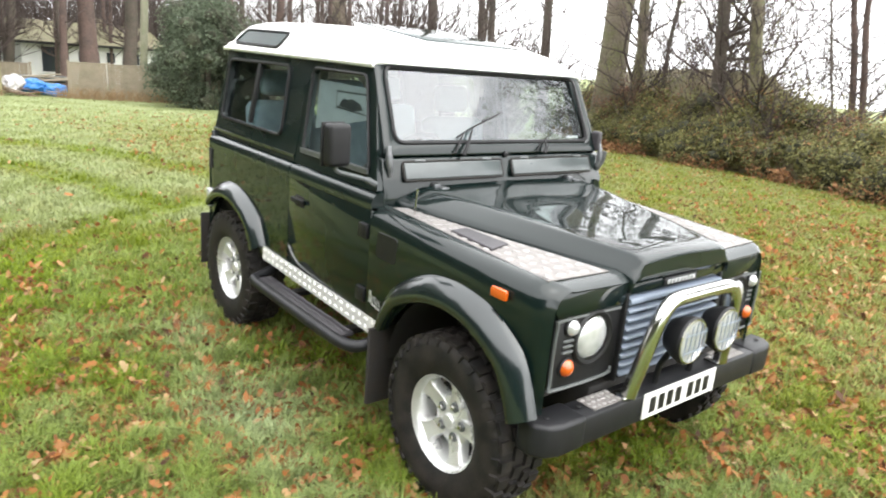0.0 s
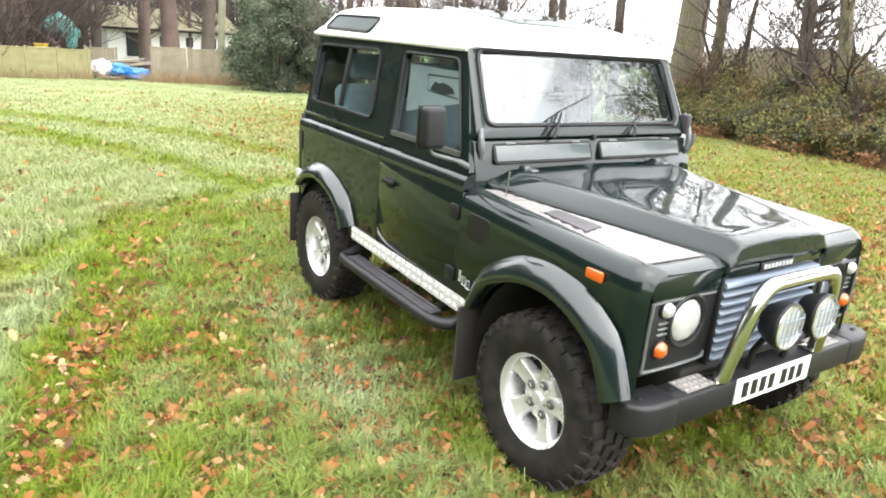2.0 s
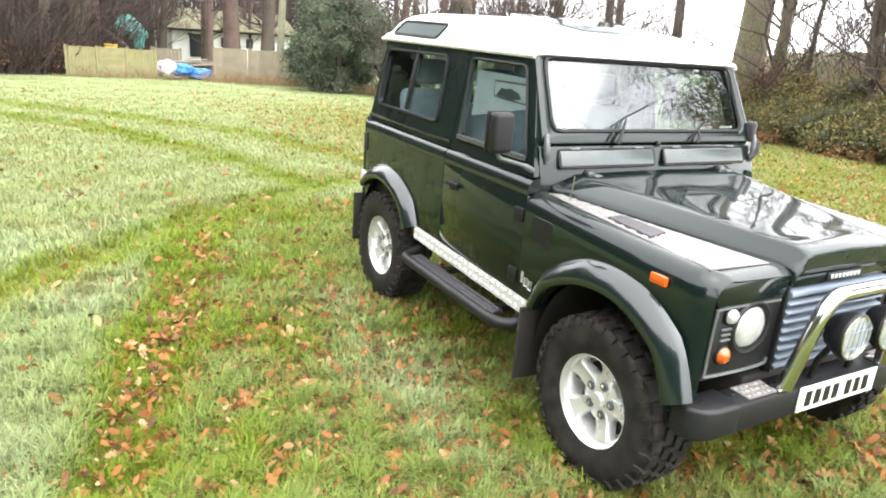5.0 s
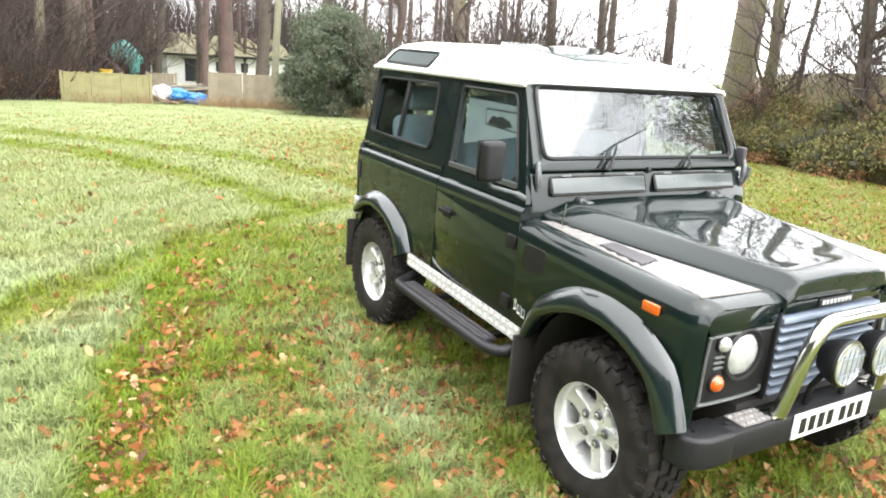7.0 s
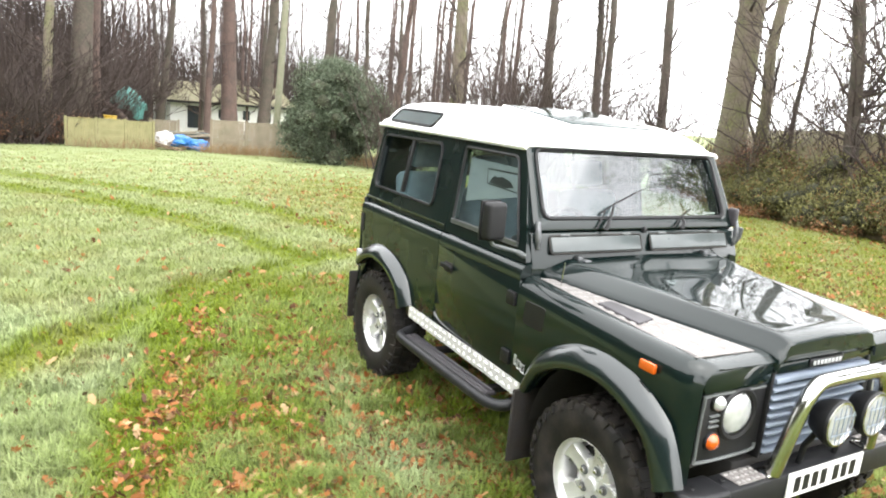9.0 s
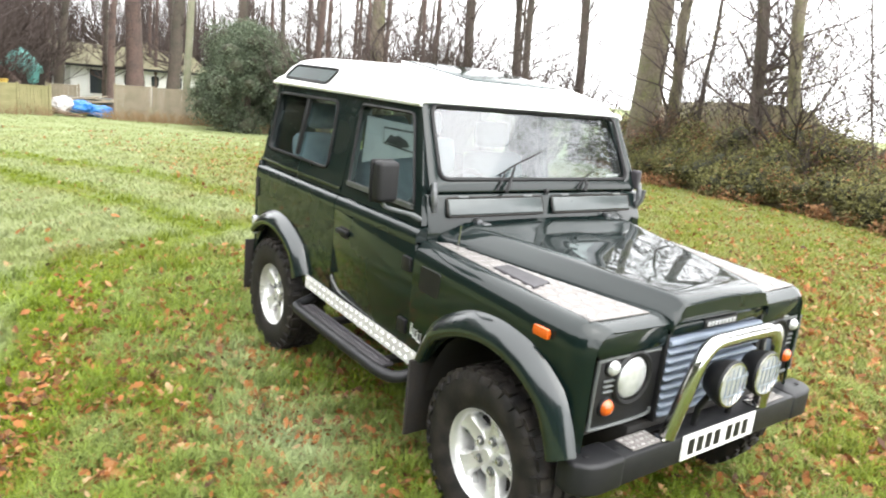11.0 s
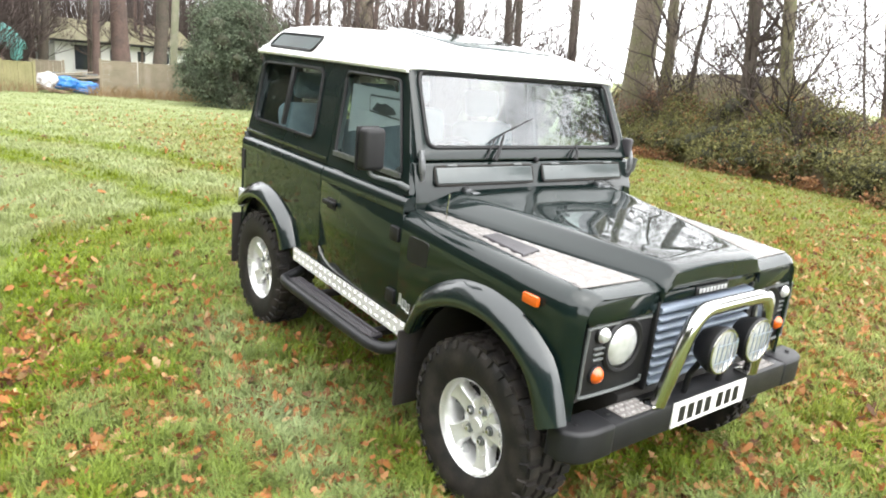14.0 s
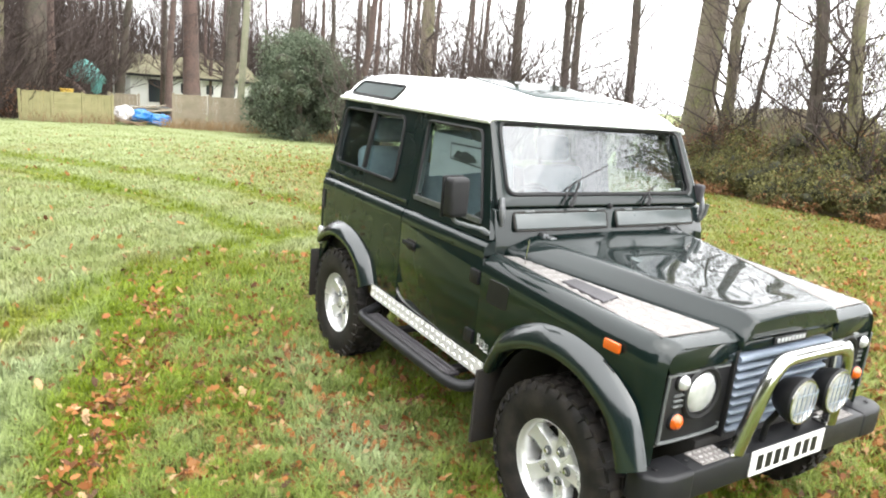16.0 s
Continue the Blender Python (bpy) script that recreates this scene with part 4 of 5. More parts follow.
part("wing_top_vent", loft([[(x, y, vent_z(x) - 0.01) for x, y in vent], [(x, y, vent_z(x) + 0.011) for x, y in vent], [(lerp(x, -0.09, 0.04), lerp(y, -0.665, 0.06), vent_z(x) + 0.014) for x, y in vent]], True, True), MIRROR_SHELL, car, "dark grey plastic heater intake", 30)

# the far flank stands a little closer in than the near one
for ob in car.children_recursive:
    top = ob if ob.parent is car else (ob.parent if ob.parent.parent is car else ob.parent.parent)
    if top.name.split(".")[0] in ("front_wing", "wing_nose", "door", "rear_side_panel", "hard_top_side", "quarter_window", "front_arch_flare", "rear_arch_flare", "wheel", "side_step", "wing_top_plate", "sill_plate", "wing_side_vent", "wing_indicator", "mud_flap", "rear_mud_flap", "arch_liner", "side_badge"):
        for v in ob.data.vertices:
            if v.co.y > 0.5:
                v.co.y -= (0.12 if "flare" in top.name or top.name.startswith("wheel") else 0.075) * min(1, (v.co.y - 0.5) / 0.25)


# ---- the ground ----
rng = np.random.default_rng(7)
EYE_X, EYE_Y = 1.9, -2.7
TRACKS = [
    [(-15.5, -4.4), (-12.9, -2.3), (-9.9, -1.15), (-7.8, -0.45), (-6.0, -0.1)],
    [(-19.0, -4.7), (-14.6, -1.45), (-11.4, 0.65), (-8.0, 1.5), (-5.5, 1.8)],
    [(-2.2, -3.7), (-3.35, -2.87), (-4.46, -1.94), (-5.05, -1.46), (-6.0, -0.1), (-6.9, 1.3)],
    [(-5.05, -1.46), (-3.22, -2.03), (-2.2, -2.32), (-0.69, -2.69)],
]


def near_track(x, y):
    """How far each place is from the nearest tyre track."""
    best = np.full(x.shape, 99.0)
    for line in TRACKS:
        for (ax, ay), (bx, by) in zip(line, line[1:]):
            dx, dy = bx - ax, by - ay
            t = np.clip(((x - ax) * dx + (y - ay) * dy) / (dx * dx + dy * dy), 0, 1)
            best = np.minimum(best, np.hypot(x - ax - t * dx, y - ay - t * dy))
    return best


def waves(x, y, size, seed):
    """Cheap smooth noise from a few crossed waves, about -1 to 1."""
    r = np.random.default_rng(seed)
    v = np.zeros(x.shape)
    for _ in range(7):
        a, k, p = r.uniform(0, 6.28), r.uniform(0.6, 1.9) / size, r.uniform(0, 6.28)
        v += np.sin((x * np.cos(a) + y * np.sin(a)) * k * 6.28 + p)
    return v / 3.2


def dew(x, y):
    """Where the grass is pale with dew (1) and where it is trodden and green (0)."""
    edge = np.interp(x, [-5.05, -3.22, -2.22, -0.69, 1.0], [-1.46, -2.03, -2.32, -2.69, -2.9])
    trodden = 1 / (1 + np.exp(-(y - edge) * 5)) * (x > -5.2) * np.clip((3.0 - y) / 2, 0, 1)
    track = np.exp(-((near_track(x, y) / (0.15 + 0.014 * np.hypot(x - EYE_X, y - EYE_Y))) ** 2))
    strip = np.exp(-(((y + 1.22) / 0.26) ** 2)) * np.clip((x + 2.5) / 0.5, 0, 1) * np.clip((1.1 - x) / 0.6, 0, 1)
    v = 0.85 - 0.66 * trodden - 1.15 * track + 0.45 * strip + 0.20 * waves(x, y, 1.3, 3) + 0.12 * waves(x, y, 0.35, 5)
    v -= 0.62 * np.clip((y - 1.0) / 3, 0, 1) * np.clip((x + 22) / 8, 0, 1)
    return np.clip(v, 0, 1)


def grass_material(name, green, pale, dry, rough, bump, spread=(0.65, 1.40)):
    m = bpy.data.materials.new(name)
    m.use_nodes = True
    n, l = m.node_tree.nodes, m.node_tree.links
    b = n["Principled BSDF"]
    at = n.new("ShaderNodeAttribute")
    at.attribute_name = "dew"
    geo, co = n.new("ShaderNodeNewGeometry"), n.new("ShaderNodeTexCoord")
    mix, third, tone = n.new("ShaderNodeMix"), n.new("ShaderNodeMix"), n.new("ShaderNodeHueSaturation")
    mix.data_type = third.data_type = "RGBA"
    mix.inputs["A"].default_value, mix.inputs["B"].default_value = (*green, 1), (*pale, 1)
    third.inputs["B"].default_value = (*dry, 1)
    l.new(at.outputs["Fac"], mix.inputs["Factor"])
    l.new(mix.outputs["Result"], third.inputs["A"])
    big, small = n.new("ShaderNodeTexNoise"), n.new("ShaderNodeTexNoise")
    big.inputs["Scale"].default_value, small.inputs["Scale"].default_value = 0.9, 16.0
    big.inputs["Detail"].default_value = small.inputs["Detail"].default_value = 6.0
    for tex in (big, small):
        l.new(co.outputs["Object"], tex.inputs["Vector"])
    dryness = n.new("ShaderNodeMapRange")
    dryness.inputs["From Min"].default_value, dryness.inputs["From Max"].default_value, dryness.inputs["To Max"].default_value = 0.5, 0.75, 0.55
    l.new(big.outputs["Fac"], dryness.inputs["Value"])
    litter, most = n.new("ShaderNodeAttribute"), n.new("ShaderNodeMath")
    litter.attribute_name, most.operation = "litter", "MAXIMUM"
    l.new(dryness.outputs["Result"], most.inputs[0])
    l.new(litter.outputs["Fac"], most.inputs[1])
    l.new(most.outputs["Value"], third.inputs["Factor"])
    bright = n.new("ShaderNodeMapRange")
    bright.inputs["To Min"].default_value, bright.inputs["To Max"].default_value = spread
    l.new((small.outputs["Fac"] if bump else geo.outputs["Random Per Island"]), bright.inputs["Value"])
    l.new(bright.outputs["Result"], tone.inputs["Value"])
    l.new(third.outputs["Result"], tone.inputs["Color"])
    l.new(tone.outputs["Color"], b.inputs["Base Color"])
    b.inputs["Roughness"].default_value = rough
    b.inputs["Specular IOR Level"].default_value = 0.25
    if bump:
        bp = n.new("ShaderNodeBump")
        bp.inputs["Strength"].default_value, bp.inputs["Distance"].default_value = 0.9, 0.05
        l.new(small.outputs["Fac"], bp.inputs["Height"])
        l.new(bp.outputs["Normal"], b.inputs["Normal"])
    else:
        tr, add = n.new("ShaderNodeBsdfTranslucent"), n.new("ShaderNodeMixShader")
        l.new(tone.outputs["Color"], tr.inputs["Color"])
        add.inputs["Fac"].default_value = 0.35
        l.new(b.outputs["BSDF"], add.inputs[1])
        l.new(tr.outputs["BSDF"], add.inputs[2])
        l.new(add.outputs["Shader"], n["Material Output"].inputs["Surface"])
    return m


TURF = grass_material("turf", (0.074, 0.096, 0.009), (0.205, 0.236, 0.112), (0.125, 0.110, 0.034), 0.9, True, (0.8, 1.2))
BLADE = grass_material("grass_blade", (0.144, 0.196, 0.013), (0.262, 0.308, 0.156), (0.200, 0.168, 0.045), 0.6, False)
BLADE_FAR = grass_material("far_grass_blade", (0.142, 0.182, 0.013), (0.243, 0.272, 0.130), (0.186, 0.158, 0.046), 0.6, False, (0.86, 1.16))


def height_at(x, y):
    d = np.hypot(x - EYE_X, y - EYE_Y)
    a = np.degrees(np.arctan2(y - EYE_Y, x - EYE_X))
    drop = 0.11 * np.clip(d - 24, 0, 56) * np.clip((128 - a) / 8, 0, 1) * np.clip(a / 20, 0, 1)
    return -drop - np.where(d < 60, 0.042 * np.maximum(0, d - 5), 2.31 + 0.01 * (d - 60)) + 0.018 * waves(x, y, 1.1, 11) * np.clip((d - 1.5) / 3, 0, 1) - 0.03 * np.exp(-((near_track(x, y) / 0.16) ** 2))


def dewy(ob, x, y):
    ob.data.attributes.new("dew", "FLOAT", "POINT").data.foreach_set("value", dew(x, y).astype(np.float32))
    old = np.clip((y - 0.6) / 1.6, 0, 1) * np.clip((x + 21) / 6, 0, 1) * (0.34 + 0.25 * waves(x, y, 0.8, 41))
    ob.data.attributes.new("litter", "FLOAT", "POINT").data.foreach_set("value", np.clip(old, 0, 0.9).astype(np.float32))


# one sheet in rings round the eye, close-meshed near by and wide far off
radii = np.concatenate([[0.01], np.geomspace(0.5, 900, 190)])
turns = np.linspace(0, 2 * np.pi, 261)[:-1]
gx = (EYE_X + radii[:, None] * np.cos(turns)).ravel()
gy = (EYE_Y + radii[:, None] * np.sin(turns)).ravel()
gz = height_at(gx, gy)
k = len(turns)
quads = [(r * k + i, r * k + (i + 1) % k, (r + 1) * k + (i + 1) % k, (r + 1) * k + i) for r in range(len(radii) - 1) for i in range(k)]
quads.append(tuple(range(k)))
field = raw("ground", np.stack([gx, gy, gz], 1).tolist(), quads, TURF, None, "", True)
dewy(field, gx, gy)
tagged(field, "grass field, pale with dew, with darker tyre tracks", "ground", kind="structure")


def scatter(count, near, far, a0, a1):
    r = np.exp(rng.uniform(math.log(near), math.log(far), count))
    a = np.radians(rng.uniform(a0, a1, count))
    return EYE_X + r * np.cos(a), EYE_Y + r * np.sin(a), r


def off_wheels(x, y):
    keep = np.ones(x.shape, bool)
    for ax in (AXLE_F, AXLE_R):
        for s in (-1, 1):
            keep &= ~((abs(x - ax) < 0.16) & (abs(y - s * 0.748) < 0.13))
    return keep


def blades(count, near, far, a0, a1, mat=None):
    x, y, r = scatter(count, near, far, a0, a1)
    clump = waves(x, y, 0.22, 21) + 0.6 * waves(x, y, 0.6, 23)
    keep = off_wheels(x, y) & (rng.uniform(-2.6, 1.0, x.size) < clump * np.clip(8 / r, 0.25, 1) + 0.4 * (r > 8))
    x, y, r, clump = x[keep], y[keep], r[keep], clump[keep]
    n = x.size
    tall = rng.uniform(0.035, 0.100, n) * np.clip(1.25 - r / 40, 0.55, 1.1) * (1 + 0.35 * np.clip(clump, -1, 1)) * np.where(near_track(x, y) < 0.14, 0.55, 1.0)
    wide = rng.uniform(0.0020, 0.0042, n) * np.clip(r / 3.4, 0.85, 4)
    a, lean = rng.uniform(0, 2 * np.pi, n), rng.uniform(0.2, 1.1, n) * tall
    z = height_at(x, y) - 0.005
    ux, uy = np.cos(a), np.sin(a)
    vx, vy = -uy * wide, ux * wide
    mid, tip = 0.55, 1.0
    v = np.empty((n, 5, 3))
    v[:, 0] = np.stack([x - vx, y - vy, z], 1)
    v[:, 1] = np.stack([x + vx, y + vy, z], 1)
    v[:, 2] = np.stack([x + vx * 0.8 + ux * lean * 0.3, y + vy * 0.8 + uy * lean * 0.3, z + tall * mid], 1)
    v[:, 3] = np.stack([x - vx * 0.8 + ux * lean * 0.3, y - vy * 0.8 + uy * lean * 0.3, z + tall * mid], 1)
    v[:, 4] = np.stack([x + ux * lean, y + uy * lean, z + tall * (1 - 0.25 * lean / tall)], 1)
    me = bpy.data.meshes.new("grass")
    me.vertices.add(n * 5)
    me.vertices.foreach_set("co", v.ravel().astype(np.float32))
    o = np.arange(n)[:, None] * 5
    loops = np.concatenate([o + [0, 1, 2, 3], o + [3, 2, 4]], 1).ravel()
    me.loops.add(loops.size)
    me.loops.foreach_set("vertex_index", loops.astype(np.int32))
    me.polygons.add(n * 2)
    starts = (np.arange(n)[:, None] * 7 + [0, 4]).ravel()
    me.polygons.foreach_set("loop_start", starts.astype(np.int32))
    me.update(calc_edges=True)
    me.materials.append(mat or BLADE)
    ob = new("grass", me)
    dewy(ob, np.repeat(x, 5), np.repeat(y, 5))
    return tagged(ob, "short damp grass blades, green to dew-pale", "grass", kind="stuff")


blades(400000, 1.1, 6.5, 96, 194)
blades(380000, 6.5, 42, 96, 194, BLADE_FAR)
blades(380000, 0.5, 22, 194, 456)
blades(9000, 0.4, 1.1, 96, 194)
blades(12000, 0.03, 0.55, 0, 360)


def many(name, centre, size, shape, turn, mat, parent=None):
    """Many copies of one small outline joined in a mesh; turn: a 3 x 3 matrix for each."""
    n, k = len(centre), len(shape)
    v = np.einsum("nij,kj->nki", turn, np.asarray(shape, float)) * size[:, None, None] + centre[:, None, :]
    me = bpy.data.meshes.new(name)
    me.vertices.add(n * k)
    me.vertices.foreach_set("co", v.ravel().astype(np.float32))
    me.loops.add(n * k)
    me.loops.foreach_set("vertex_index", np.arange(n * k, dtype=np.int32))
    me.polygons.add(n)
    me.polygons.foreach_set("loop_start", np.arange(0, n * k, k, dtype=np.int32))
    me.update(calc_edges=True)
    me.materials.append(mat)
    ob = new(name, me)
    if parent is not None:
        ob.parent = parent
    return ob


def turns_of(n, tilt):
    """Random turns about z, tipped by up to tilt radians."""
    a, b, c = rng.uniform(0, 6.283, n), rng.uniform(-tilt, tilt, n), rng.uniform(-tilt, tilt, n)
    ca, sa, cb, sb, cc, sc = np.cos(a), np.sin(a), np.cos(b), np.sin(b), np.cos(c), np.sin(c)
    o, i = np.zeros(n), np.ones(n)
    rz = np.stack([ca, -sa, o, sa, ca, o, o, o, i], 1).reshape(n, 3, 3)
    ry = np.stack([cb, o, sb, o, i, o, -sb, o, cb], 1).reshape(n, 3, 3)
    rx = np.stack([i, o, o, o, cc, -sc, o, sc, cc], 1).reshape(n, 3, 3)
    return rz @ ry @ rx


OAK = [(-0.5, 0.0, 0.0), (-0.3, -0.10, 0.05), (-0.16, -0.25, 0.14), (-0.06, -0.13, 0.05), (0.08, -0.30, 0.17), (0.2, -0.15, 0.06), (0.34, -0.20, 0.12), (0.5, 0.0, 0.10), (0.34, 0.20, 0.12), (0.2, 0.15, 0.06), (0.08, 0.30, 0.17), (-0.06, 0.13, 0.05), (-0.16, 0.25, 0.14), (-0.3, 0.10, 0.05)]


def fallen_leaves(count, near, far, a0, a1):
    x, y, r = scatter(count, near, far, a0, a1)
    edge = np.interp(x, [-5.05, -3.22, -2.22, -0.69, 1.0], [-1.5, -2.1, -2.45, -2.8, -3.1])
    inside = np.clip((y - edge + 0.25) / 0.5, 0, 1) * (x > -5.5)
    chance = 0.022 + 0.34 * inside * np.exp(-np.clip(-x - 2.2, 0, 9) / 1.6) + 0.11 * (y > 0.9)
    chance *= np.clip(0.9 + 0.4 * waves(x, y, 0.5, 31), 0.35, 1.6)
    chance *= np.clip(r / 4.0, 0.25, 1.2) ** 1.2
    keep = rng.uniform(0, 1, x.size) < chance
    x, y, r = x[keep], y[keep], r[keep]
    mates = rng.integers(1, 4, x.size)
    x, y, r = np.repeat(x, mates), np.repeat(y, mates), np.repeat(r, mates)
    x, y = x + rng.normal(0, 0.05, x.size), y + rng.normal(0, 0.05, x.size)
    keep = off_wheels(x, y)
    x, y, r = x[keep], y[keep], r[keep]
    size = (0.020 + 0.075 * rng.uniform(0, 1, x.size) ** 1.6) * np.clip(0.8 + 0.05 * r, 0.8, 1.3)
    z = height_at(x, y) + rng.uniform(0.005, 0.055, x.size)
    half = rng.uniform(0, 1, x.size) < 0.5
    for shape, pick in ((OAK, half), (CURLED, ~half)):
        ob = many("fallen_leaves", np.stack([x, y, z], 1)[pick], size[pick], shape, turns_of(int(pick.sum()), 1.2), LEAF_FALLEN)
        tagged(ob, "curled russet and tan oak leaves scattered over the grass", "leaves", kind="stuff")


CURLED = [(px, py * 0.9, 0.55 * py * py * 4 * 0.5 + 0.25 * px * px) for px, py, _ in OAK]
fallen_leaves(105000, 1.3, 26, 98, 192)
fallen_leaves(17000, 0.7, 22, 192, 458)


# ---- trees ----
def limb(bm, start, way, length, r, depth, wild, sides, fine=None):
    """A branch that bends as it goes and forks into thinner ones."""
    pts, rad, p, d = [start], [r], Vector(start), Vector(way).normalized()
    n = 4 if depth else 3
    for i in range(n):
        d = (d + Vector((random.uniform(-1, 1), random.uniform(-1, 1), random.uniform(-0.5, 0.9))) * wild).normalized()
        p = p + d * (length / n)
        pts.append(p)
        rad.append(max(0.010, r * (1 - 0.8 * (i + 1) / n)))
    tube(pts, rad, sides, bm, False)
    if depth:
        for _ in range(random.randint(3, 4) if depth > 1 else random.randint(3, 5)):
            k = random.randint(1, n)
            off = Vector((random.uniform(-1, 1), random.uniform(-1, 1), random.uniform(-0.4, 0.9)))
            limb(fine or bm, pts[k], d + off * 0.9, length * random.uniform(0.4, 0.65), rad[k] * 0.7, depth - 1, wild * 1.1, 3)


def tree(name, lean, r, mat, height, first, count, label, seed, reach=2.6, kink=0.03, depth=2):
    """A bare tree standing at the origin; moved into place by its Empty."""
    random.seed(seed)
    top = tagged(empty(name), label, "tree", "bare trees round the field")
    pts, rad = [], []
    for i in range(12):
        t = i / 11
        z = -0.4 + t * (height + 0.4)
        sway = kink * height * t
        pts.append(Vector((lean[0] * z + random.uniform(-1, 1) * sway * 0.3, lean[1] * z + random.uniform(-1, 1) * sway * 0.3, z)))
        rad.append(r * (1.0 - 0.62 * t) * (1.35 - 0.35 * min(1, t * 8)))
    part("trunk", tube(smooth_path(pts, 2), [lerp(rad[min(11, j // 2)], rad[min(11, j // 2 + 1)], (j % 2) / 2) for j in range(23)], 12), mat, top, "", 60)
    bm = bmesh.new()
    for _ in range(count):
        t = lerp(first / height, 0.97, random.random() ** 1.5)
        i = min(10, int(t * 11))
        p = pts[i].lerp(pts[i + 1], t * 11 - i)
        a = random.uniform(0, 6.283)
        limb(bm, p, (math.cos(a), math.sin(a), random.uniform(0.1, 0.9)), reach * random.uniform(0.5, 1.2) * (1.1 - 0.5 * t), max(0.014, rad[i] * random.uniform(0.14, 0.30)), depth, 0.33, 4)
    part("crown", bm, TWIG, top, "bare brown branches", 60)
    return top


STANDING = [
    (-35.01, -3.09, 0.0, 0.058, 0.245, "M"), (-35.99, -1.7, 0.002, 0.055, 0.6, "B"), (-36.97, -1.03, 0.002, 0.032, 0.387, "R"),
    (-45.64, 3.1, 0.014, 0.106, 0.278, "B"), (-38.31, 4.71, 0.008, 0.043, 0.203, "R"), (-39.04, 6.15, -0.007, -0.02, 0.50, "R"),
    (-39.59, 8.12, 0.018, 0.068, 0.391, "B"), (-41.34, 12.63, 0.007, 0.019, 0.38, "B"), (-34.24, 14.14, 0.036, 0.073, 0.248, "R"),
    (-26.03, 14.62, -0.015, -0.024, 0.368, "M"), (-25.18, 19.24, -0.013, -0.016, 0.275, "B"), (-24.2, 21.9, -0.05, -0.06, 0.208, "B"),
    (-23.23, 21.45, -0.03, -0.03, 0.203, "B"), (-19.94, 21.85, -0.045, -0.04, 0.232, "B"), (-15.72, 19.88, -0.01, -0.008, 0.60, "M"),
]
NEARER = [(-14.06, 19.3, -0.019, -0.014, 0.223, "M"), (-12.79, 18.96, 0.018, 0.012, 0.097, "B"), (-9.88, 18.43, -0.128, -0.077, 0.228, "B"), (-8.48, 18.04, -0.117, -0.062, 0.209, "M"), (-6.82, 19.88, -0.2, -0.1, 0.04, "B"), (-7.12, 21.9, -0.16, -0.07, 0.129, "R"), (-6.84, 22.0, -0.15, -0.07, 0.129, "R")]
BARKS = {"M": (BARK_MOSS, "mossy grey-green trunk of a tall bare tree"), "B": (BARK, "tall bare tree with dark grey-brown bark"), "R": (BARK_RED, "tall tree with reddish-brown bark")}
for i, (x, y, lx, ly, r, b) in enumerate(STANDING + NEARER):
    mat, words = BARKS[b]
    if 9 <= i <= 13:
        dx, dy, k = x - EYE_X, y - EYE_Y, radians(1.4)
        x, y = EYE_X + dx * math.cos(k) - dy * math.sin(k), EYE_Y + dx * math.sin(k) + dy * math.cos(k)
    close = i >= len(STANDING)
    big = r > 0.45
    t = tree("tree", (lx, ly), r, mat, (22 if i > 8 else 15) if r > 0.15 else 12, 7.0 if big else (1.8 if close else 2.6), 30 if big else ((60 if r > 0.15 else 22) if close else 34), words, 40 + i, 3.0 if close else 2.4, 0.012 if big else (0.07 if close and r > 0.15 else 0.03))
    t.location = (x, y, ground_z(x, y))

# thinner woodland behind, copied from four
stock = [tree("tree", (random.uniform(-0.05, 0.05), random.uniform(-0.05, 0.05)), 0.13 + 0.03 * i, (BARK, BARK_RED)[i % 2], 14, 2.0, 22, "slender bare woodland tree", 90 + i, 2.2) for i in range(4)]
spots = []
random.seed(5)
for i in range(96):
    a, d = radians(random.uniform(150, 199) if i < 90 else random.uniform(136, 150)), random.uniform(44, 80) if i < 90 else random.uniform(40, 60)
    spots.append((EYE_X + d * math.cos(a), EYE_Y + d * math.sin(a)))
for i, (x, y) in enumerate(spots):
    m = pose(x, y, ground_z(x, y), 0, 0, 67 * i)
    if i < 4:
        stock[i].matrix_basis = m
    else:
        copy_thing(stock[i % 4], m)

late_ivy = []
# trees on the far side of the field, seen only in the paint and glass
for i, (x, y, h, first, count, reach) in enumerate(((6.9, 15.1, 14.0, 5.0, 46, 3.0), (5.3, 15.8, 13.0, 4.0, 40, 3.0), (26.0, -4.0, 12, 2.5, 40, 3.2))):
    t = tree("tree", (0.02, 0.01), 0.10, BARK, h, first, count, "ivied branching tree mirrored in the windscreen", 140 + i, reach, 0.03, 3)
    t.location = (x, y, ground_z(x, y))
    if i < 2:
        random.seed(150 + i)
        late_ivy.append(([(random.gauss(0, 1.25), random.gauss(0, 1.25), random.gauss(9.0, 2.0), random.uniform(0.3, 0.75)) for _ in range(190)], t))


# ---- bushes and hedge ----
def leaf_cloud(name, blobs, per, size, mat, parent, flat=0.9):
    """Leaves over the skins of overlapping clumps."""
    cs, ss = [], []
    for cx, cy, cz, r in blobs:
        n = int(per * r * r)
        d = rng.normal(size=(n, 3))
        d /= np.linalg.norm(d, axis=1)[:, None]
        rr = r * rng.uniform(0.55, 1.25, n)[:, None]
        cs.append(np.array([cx, cy, cz]) + d * rr * [1, 1, flat])
        ss.append(rng.uniform(size[0], size[1], n))
    c, s = np.concatenate(cs), np.concatenate(ss)
    return tagged(many(name, c, s, [(-0.5, 0, 0), (-0.1, -0.28, 0.10), (0.5, 0, 0.05), (-0.1, 0.28, 0.10)], turns_of(len(c), 1.2), mat, parent), kind="stuff")


